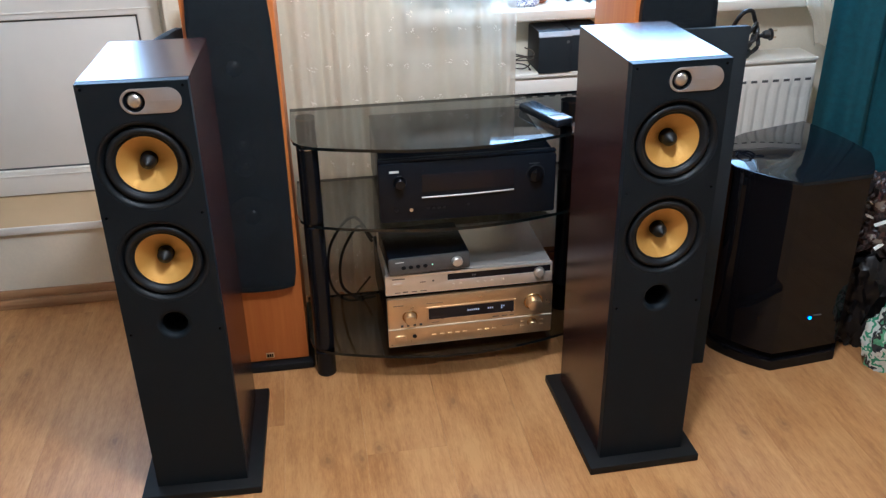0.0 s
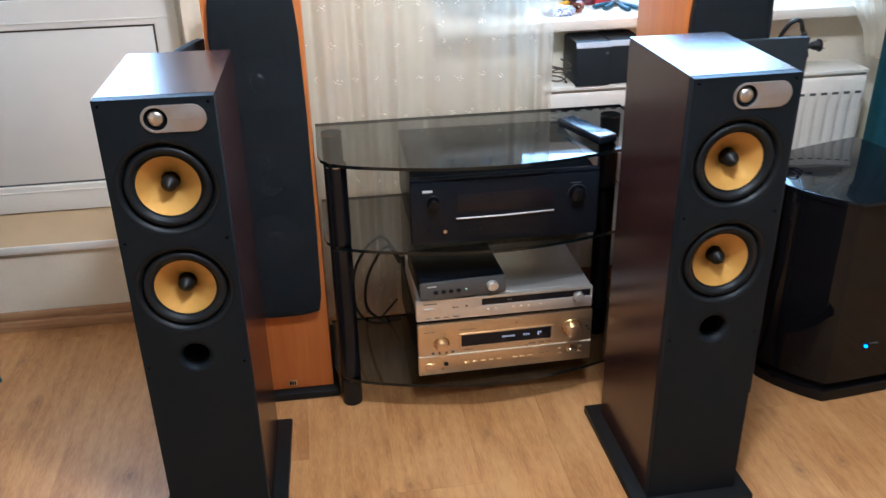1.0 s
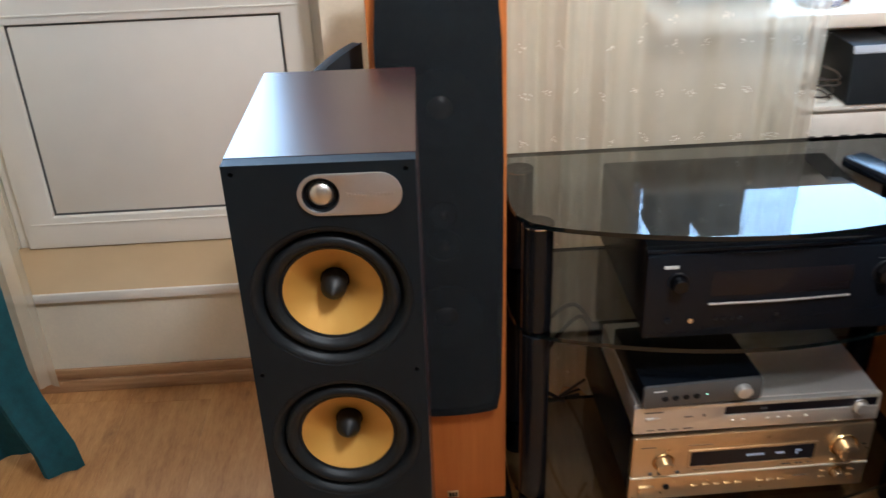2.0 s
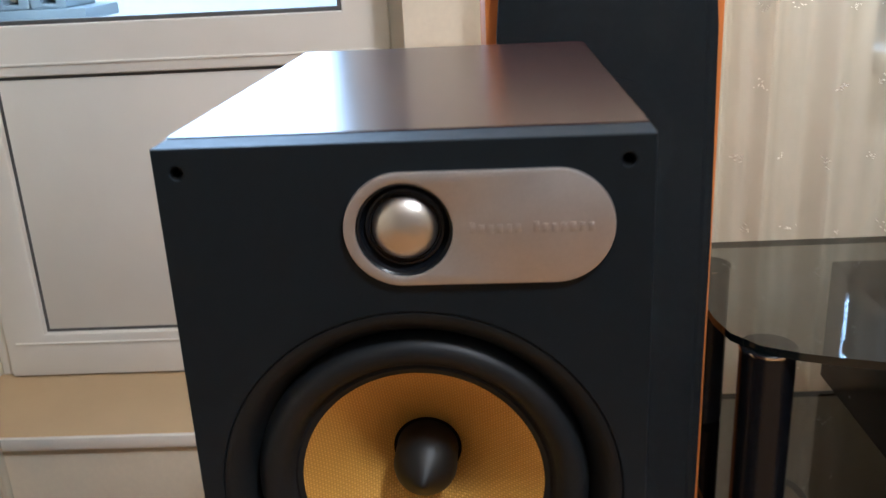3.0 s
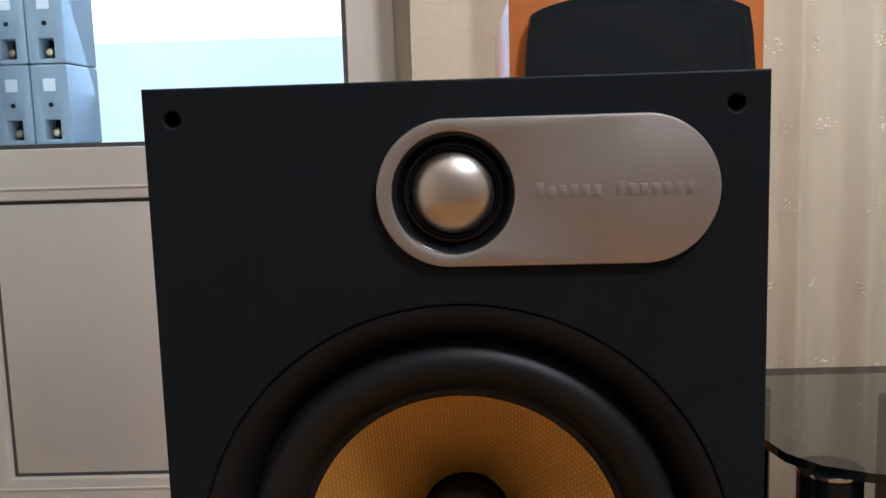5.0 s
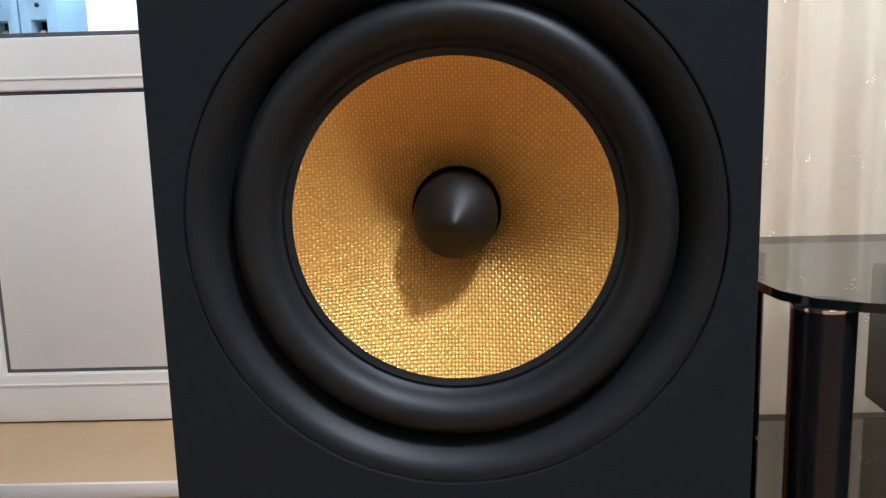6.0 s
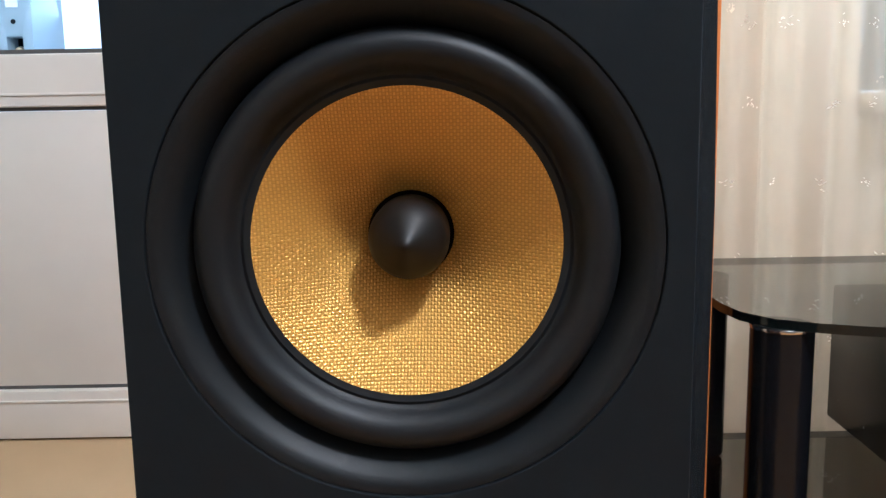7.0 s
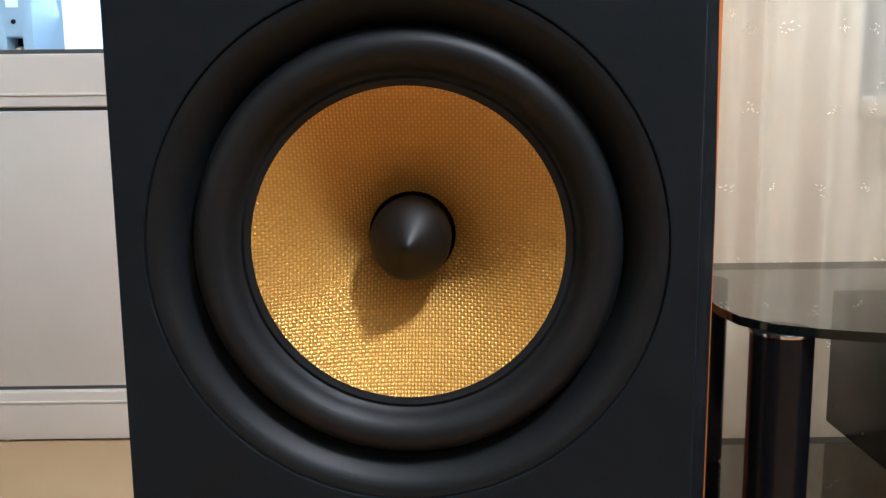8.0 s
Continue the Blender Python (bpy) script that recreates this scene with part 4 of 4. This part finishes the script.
for k, (x, z) in enumerate(((1.548, 0.700), (1.535, 0.760), (1.547, 0.812), (1.576, 0.820), (1.600, 0.790), (1.607, 0.755), (1.585, 0.730), (1.552, 0.712), (1.538, 0.690), (1.570, 0.686), (1.590, 0.700),
                            (1.560, 0.722), (1.578, 0.760), (1.598, 0.782), (1.604, 0.750), (1.588, 0.722), (1.556, 0.702), (1.546, 0.688), (1.585, 0.688), (1.606, 0.716), (1.613, 0.738))):
    pts.append((x + 0.010, 0.800 + 0.014 * math.sin(k * 1.9), z + 0.006))
coil = thing("power_cord", "coiled black mains cord with a brass-pinned plug on the radiator", "cable")
part("cord", tube(smooth_path(pts + [(1.628, 0.795, 0.752), (1.638, 0.795, 0.753)], 5), 0.0062, 8), CABLE, coil)
part("plug", lathe([(0, 1.658), (0.010, 1.658), (0.0125, 1.664), (0.0135, 1.676), (0.0175, 1.678), (0.0175, 1.682), (0, 1.682)], 20, "x", (-0.024, 0.795, 0.754)), CABLE, coil)
for z in (0.745, 0.764):
    part("pin", lathe([(0, 1.682), (0.0026, 1.682), (0.0026, 1.699), (0, 1.701)], 12, "x", (-0.024, 0.795, z)), GOLD, coil, "brass pin")

# ---- tools on the sill ----
SZ = SILLZ + 0.0302


def pliers(m, grip, label):
    p = thing("pliers", label, "pliers", m @ Matrix.Scale(0.72, 4), "tools on the sill")
    for s in (-1, 1):
        part("handle", tube(smooth_path([(0.004 * s, 0.0, 0.010), (0.014 * s, -0.030, 0.010), (0.021 * s, -0.065, 0.010), (0.022 * s, -0.092, 0.010)]), 0.0088, 10), grip, p, "coloured rubber grip")
        part("jaw", tube(smooth_path([(-0.003 * s, -0.004, 0.010), (0.008 * s, 0.014, 0.010), (0.006 * s, 0.030, 0.010), (0.001 * s, 0.050, 0.010)]), 0.0058, 8), GREYM, p, "dark steel jaw")
    part("pivot", lathe([(0, 0.0175), (0.007, 0.0165), (0.008, 0.004), (0, 0.003)], 18, "z"), GREYM, p)
    return p


BLUE = plain("blue_grip", (0.012, 0.055, 0.095), 0.5)
RED = plain("red_grip", (0.45, 0.03, 0.03), 0.45)
pliers(pose(1.121, 1.005, SZ, 0, 0, -48), BLUE, "small pliers with blue rubber grips on the sill")
pliers(pose(1.145, 0.985, SZ, 0, 0, 12), BLUE, "open pliers with blue rubber grips on the sill")
pliers(pose(1.173, 1.020, SZ + 0.012, 0, 0, -115), plain("black_grip", (0.03, 0.03, 0.035), 0.5), "dark-handled pliers on the sill")


def lump(sx, sy, sz, seed, rough=0.25, sub=3, freq=2.5, crease=0.0):
    """A slack rounded heap with a flat underside."""
    bm = bmesh.new()
    bmesh.ops.create_icosphere(bm, subdivisions=sub, radius=1.0)
    off = Vector((seed * 7.3, seed * 3.1, seed * 1.7))
    for v in bm.verts:
        d = 1 + rough * noise.noise(v.co * freq + off) + crease * abs(noise.noise(v.co * freq * 3 + off))
        p = v.co * d
        v.co = (p.x * sx, p.y * sy, max(p.z, -0.55) * sz + 0.55 * sz)
    return bm


def crumpled(name, colours, scale, rough=0.4):
    """Printed foil: patches of the given colours."""
    n = Nodes(name, rough)
    v = n.coords()
    f = n.noise(v, scale, 3, 0.6)
    k = len(colours)
    r = n.add("ValToRGB")
    r.color_ramp.interpolation = "CONSTANT"
    e = r.color_ramp.elements
    while len(e) < k:
        e.new(0.5)
    for i, (el, c) in enumerate(zip(e, colours)):
        el.position, el.color = (0.0 if i == 0 else 0.36 + 0.28 * i / k), (*c, 1)
    n.link(f, r.inputs[0])
    n.colour(r.outputs[0])
    n.bump(n.noise(v, scale * 2, 4), 0.002, 0.6)
    return n.m


solid("parts_packet", lump(0.045, 0.038, 0.016, 3, 0.3, 3, 2.0, 0.1), crumpled("printed_packet", [(0.75, 0.75, 0.78), (0.08, 0.12, 0.3), (0.7, 0.7, 0.72), (0.3, 0.3, 0.4)], 45), "white and blue printed packet on the sill", "packet", m=pose(0.949, 0.940, SZ - 0.002))
solid("tool_pouch", lump(0.060, 0.040, 0.040, 5, 0.3, 3, 2.2, 0.1), crumpled("pouch_cloth", [(0.025, 0.025, 0.03), (0.09, 0.02, 0.03), (0.02, 0.02, 0.025), (0.16, 0.03, 0.05)], 9, 0.4), "dark tool pouch with red trim on the sill", "pouch", m=pose(1.053, 1.070, SZ - 0.003))
solid("screwdriver", lathe([(0, -0.05), (0.009, -0.048), (0.011, -0.02), (0.009, 0.0), (0.0028, 0.003), (0.0025, 0.07), (0, 0.072)], 16, "x"), RED, "short screwdriver with a red handle on the sill", "screwdriver", m=pose(1.125, 1.040, SZ + 0.0105, 0, 0, 25))
solid("marker", lathe([(0, -0.04), (0.007, -0.039), (0.007, 0.03), (0.004, 0.04), (0, 0.042)], 14, "x"), plain("yellow_plastic", (0.75, 0.42, 0.03), 0.4), "short yellow plastic marker on the sill", "marker", m=pose(0.983, 1.030, SZ + 0.0065, 0, 0, 40))
solid("roll", lathe([(0.006, -0.014), (0.014, -0.014), (0.015, 0), (0.014, 0.014), (0.006, 0.014)], 20, "x"), plain("copper_brown", (0.22, 0.07, 0.03), 0.4), "small copper-brown roll beside the packet", "roll", m=pose(1.008, 0.950, SZ + 0.0145, 0, 0, 60))

GCM = plain("pale_grey_plastic", (0.34, 0.39, 0.43), 0.45, vary=0.12, scale=25, bump=0)


def grey_case(x, w, h):
    c = thing("grey_case", "pale grey plastic case standing on the sill behind the net", "case", pose(x, 0.950, SZ), "grey cases on the sill")
    part("body", box(-w / 2, w / 2, 0.0, 0.115, 0.0, h, 0.004), GCM, c)
    part("lid", box(-w / 2 - 0.002, w / 2 + 0.002, -0.003, 0.118, h + 0.0005, h + 0.028, 0.005), GCM, c)
    part("latch", box(-0.012, 0.012, -0.007, -0.0005, h - 0.022, h - 0.002, 0.002), PLINTHM, c, "dark latch")


grey_case(0.697, 0.083, 0.135)
grey_case(0.812, 0.092, 0.135)

# ---- curtains ----
net = solid("net_curtain", drape(0.06, 0.815, 0.888, 0.745, 0.018, 2.5, 8.5, 0.022, 2, 26, 30), NET, "white net curtain with small embroidered sprigs drawn over the window", "curtain")


def embroidery(cloth, z0, z1, pitch, seed):
    """Small sprigs of short satin stitches sewn on the face of a hanging cloth."""
    rnd = random.Random(seed)
    bm = bmesh.new()
    faces = [f for f in cloth.data.polygons if z0 < f.center.z < z1]
    used = []
    rnd.shuffle(faces)
    for f in faces:
        c = f.center
        if any(abs(c.x - u.x) < pitch and abs(c.z - u.z) < pitch * 1.2 for u in used):
            continue
        used.append(c)
        n = f.normal if f.normal.y < 0 else -f.normal
        side = Vector((0, 0, 1)).cross(n).normalized()
        for k in range(rnd.randint(7, 12)):
            a, d, turn = rnd.uniform(0, 6.28), rnd.uniform(0.001, 0.012), rnd.uniform(-0.9, 0.9)
            o = c + n * 0.0022 + side * (d * 1.25 * math.cos(a)) + Vector((0, 0, d * 0.75 * math.sin(a)))
            u = side * math.cos(turn) + Vector((0, 0, math.sin(turn)))
            w = n.cross(u)
            h, q = rnd.uniform(0.0014, 0.0034), rnd.uniform(0.0006, 0.0012)
            bm.faces.new([bm.verts.new(o + u * (h * i) + w * (q * j) + n * e) for i, j, e in ((-1, 0, 0), (0, -1, 0.0006), (1, 0, 0), (0, 1, 0.0006))])
    return bm


STITCH = plain("white_thread", (0.86, 0.83, 0.74), 0.5, vary=0.06, scale=900)
tagged(part("embroidery", embroidery(net, 0.05, 1.25, 0.046, 31), STITCH, net, "white embroidered sprigs"), kind="stuff")
bm = drape(1.584, 0.822, 1.912, 0.824, 0.706, 2.5, 3.4, 0.016, 5, 24, 14)
for v in bm.verts:
    k = max(0.0, min(1.0, (1.15 - v.co.z) / 0.45))
    v.co.x += (1.912 - v.co.x) * 0.70 * k * k * (3 - 2 * k)
solid("net_curtain", bm, NET, "white net curtain gathered and tucked behind the teal curtain", "curtain")
solid("net_curtain", drape(-1.01, 0.885, -0.751, 0.890, 0.045, 2.5, 3.4, 0.016, 7, 20, 14), NET, "white net curtain gathered beside the balcony door", "curtain")
solid("teal_curtain", drape(1.752, 0.665, 2.31, 0.525, 0.02, 2.52, 4.2, 0.045, 11, 16, 16, thick=0.002), TEAL, "heavy dark teal curtain hanging beside the radiator", "curtain")
bm = drape(-1.15, 0.735, -0.630, 0.640, 0.014, 2.52, 3.1, 0.045, 13, 40, 16, thick=0.002)
for v in bm.verts:
    k = min(1.0, v.co.z / 0.30)
    v.co.x -= 0.054 * k * k * (3 - 2 * k)
    v.co.x += 0.006 * math.exp(-((v.co.z - 0.05) / 0.04) ** 2)
solid("teal_curtain", bm, TEAL, "heavy dark teal curtain hanging beside the balcony door", "curtain")
solid("curtain_rail", box(X0 + 0.01, X1 - 0.01, 0.60, 0.89, 2.53, 2.56, 0.004), PVC, "white curtain rail under the ceiling", "curtain rail")

# ---- bags beside the subwoofer ----
BAGM = plain("black_plastic_bag", (0.007, 0.006, 0.006), 0.38, vary=0.2, scale=22, bump=0.006, spec=0.3)
solid("black_bag", lump(0.115, 0.10, 0.200, 2, 0.34, 5, 2.1, 0.26), BAGM, "slack black plastic bag standing on the floor", "bag", m=pose(1.814, 0.346, -0.001))
solid("printed_bag", lump(0.100, 0.062, 0.135, 8, 0.28, 5, 2.0, 0.2), crumpled("leaf_print", [(0.62, 0.62, 0.56), (0.05, 0.26, 0.13), (0.6, 0.62, 0.56), (0.03, 0.03, 0.03), (0.12, 0.33, 0.17), (0.5, 0.52, 0.46)], 13, 0.5), "white printed bag with green leaves on the floor", "bag", m=pose(1.828, 0.170, -0.001))
solid("crumpled_wrap", lump(0.11, 0.085, 0.125, 6, 0.35, 5, 2.4, 0.34), crumpled("brown_wrap", [(0.022, 0.013, 0.012), (0.05, 0.026, 0.02), (0.016, 0.012, 0.012), (0.06, 0.028, 0.025), (0.24, 0.21, 0.18)], 13, 0.35), "heap of crumpled brown and white wrapping on the black bag", "wrapping", m=pose(1.814, 0.346, 0.275))
for k, (x, y, z, a, c) in enumerate(((1.716, 0.318, 0.392, 30, WHITEPRINT), (1.752, 0.302, 0.380, -20, WHITEPRINT), (1.712, 0.330, 0.425, 70, GOLD), (1.755, 0.298, 0.318, 10, WHITEPRINT))):
    solid("paper_scrap", box(-0.026, 0.026, -0.005, 0.005, 0.0, 0.004, 0.0015), c, "small crumpled scrap sticking out of the wrapping", "scrap", "scraps in the bag", m=pose(x + 0.014, y - 0.029, z, 35, 25 * (-1) ** k, a))

# ---- grey boxes outside on the balcony ----
GB = plain("pale_grey_box", (0.31, 0.37, 0.41), 0.5, vary=0.08, scale=20)
shelf = structure("balcony_shelf", box(-1.25, -0.70, 1.39, 1.56, 0.906, 0.929, 0.003), GB, "narrow grey shelf outside the balcony door", "shelf")
for i in range(4):
    for j in range(2):
        g = thing("storage_box", "pale grey storage box with a white label outside the door", "box", pose(-0.774 - 0.0728 * i, 1.40, 0.9292 + 0.1515 * j) @ Matrix.Diagonal((0.81, 1, 0.782, 1)), "grey boxes on the balcony")
        part("body", plate(stadium(-0.0435, 0.0435, 0.0, 0.192, 5, 0.006), [stadium(-0.018, 0.018, 0.012, 0.06, 5, 0.003)], 0.0, 0.14, b=0.003), GB, g)
        part("label", box(-0.014, 0.014, -0.0014, -0.0002, 0.128, 0.158), WHITEPRINT, g, "blank white label")
        part("button", lathe([(0, -0.003), (0.005, -0.002), (0.006, -0.0002)], 14, "y", (0, 0, 0.095)), PLINTHM, g)
        part("fitting", lathe([(0, 0.010), (0.008, 0.012), (0.012, 0.022), (0.009, 0.03)], 8, "y", (0, 0, 0.028)), GOLD, g, "brass fitting in the cut-out")
        part("recess", box(-0.0178, 0.0178, 0.045, 0.05, 0.0122, 0.0598), HOLE, g)

CR = plain("grey_crate", (0.22, 0.25, 0.28), 0.5, vary=0.1, scale=14)
for x, h in ((0.66, 0.80), (1.10, 0.86)):
    c = thing("plastic_crate", "large grey plastic crate on the balcony outside the window", "crate", pose(x, 1.62, 0.2002), "crates on the balcony")
    part("body", box(-0.2, 0.2, 0.0, 0.3, 0.0, h, 0.012), CR, c)
    part("lid", box(-0.208, 0.208, -0.008, 0.308, h + 0.0005, h + 0.03, 0.008), CR, c)

# ---- ceiling lamp ----
lamp = thing("ceiling_lamp", "round white glass ceiling lamp that is lit", "lamp")
part("shade", lathe([(0, LAMP[2] + 0.16), (0.05, LAMP[2] + 0.16), (0.085, LAMP[2] + 0.13), (0.09, LAMP[2] + 0.105), (0.07, LAMP[2] + 0.08), (0, LAMP[2] + 0.07)], 40, "z", (LAMP[0], LAMP[1], 0)), glow("lamp_glass", (1.0, 0.82, 0.6), 3.0), lamp)
part("stem", lathe([(0.012, LAMP[2] + 0.1605), (0.012, TOP - 0.03), (0.05, TOP - 0.012), (0.05, TOP - 0.002)], 24, "z", (LAMP[0], LAMP[1], 0)), CHROME, lamp)
d = bpy.data.lights.new("lamp_light", "POINT")
d.energy, d.shadow_soft_size, d.color = 88, 0.10, (1.0, 0.885, 0.74)
new("lamp_light", d).location = (LAMP[0], LAMP[1], LAMP[2] - 0.03)


# ---- floor of laminate planks ----
floor = thing("floor", "light oak laminate floor of long planks", "floor", kind="structure")
part("underlay", box(X0 - 0.2, X1 + 0.2, Y0 - 0.2, RECESS, -0.12, -0.0085), plain("underlay_grey", (0.08, 0.07, 0.06), 0.9), floor)
PW, PL = 0.193, 1.29


def plank_mesh(w, length):
    return link_mesh("plank", box(-w / 2 + 0.00008, w / 2 - 0.00008, 0.0001, length - 0.0001, -0.008, 0.0, 0.0004, segs=1), FLOORM)


full = plank_mesh(PW, PL)
rnd = random.Random(21)
x = X0 + PW / 2
while x < X1 + PW / 2:
    y = Y0 - rnd.uniform(0.1, 1.2)
    while y < Y1:
        a, b = max(y, Y0), min(y + PL, Y1 - 0.0005)
        ob = new("plank", full if b - a > PL - 0.001 else plank_mesh(PW, b - a))
        ob.parent = floor
        ob.location = (x, a, 0)
        y += PL
    x += PW
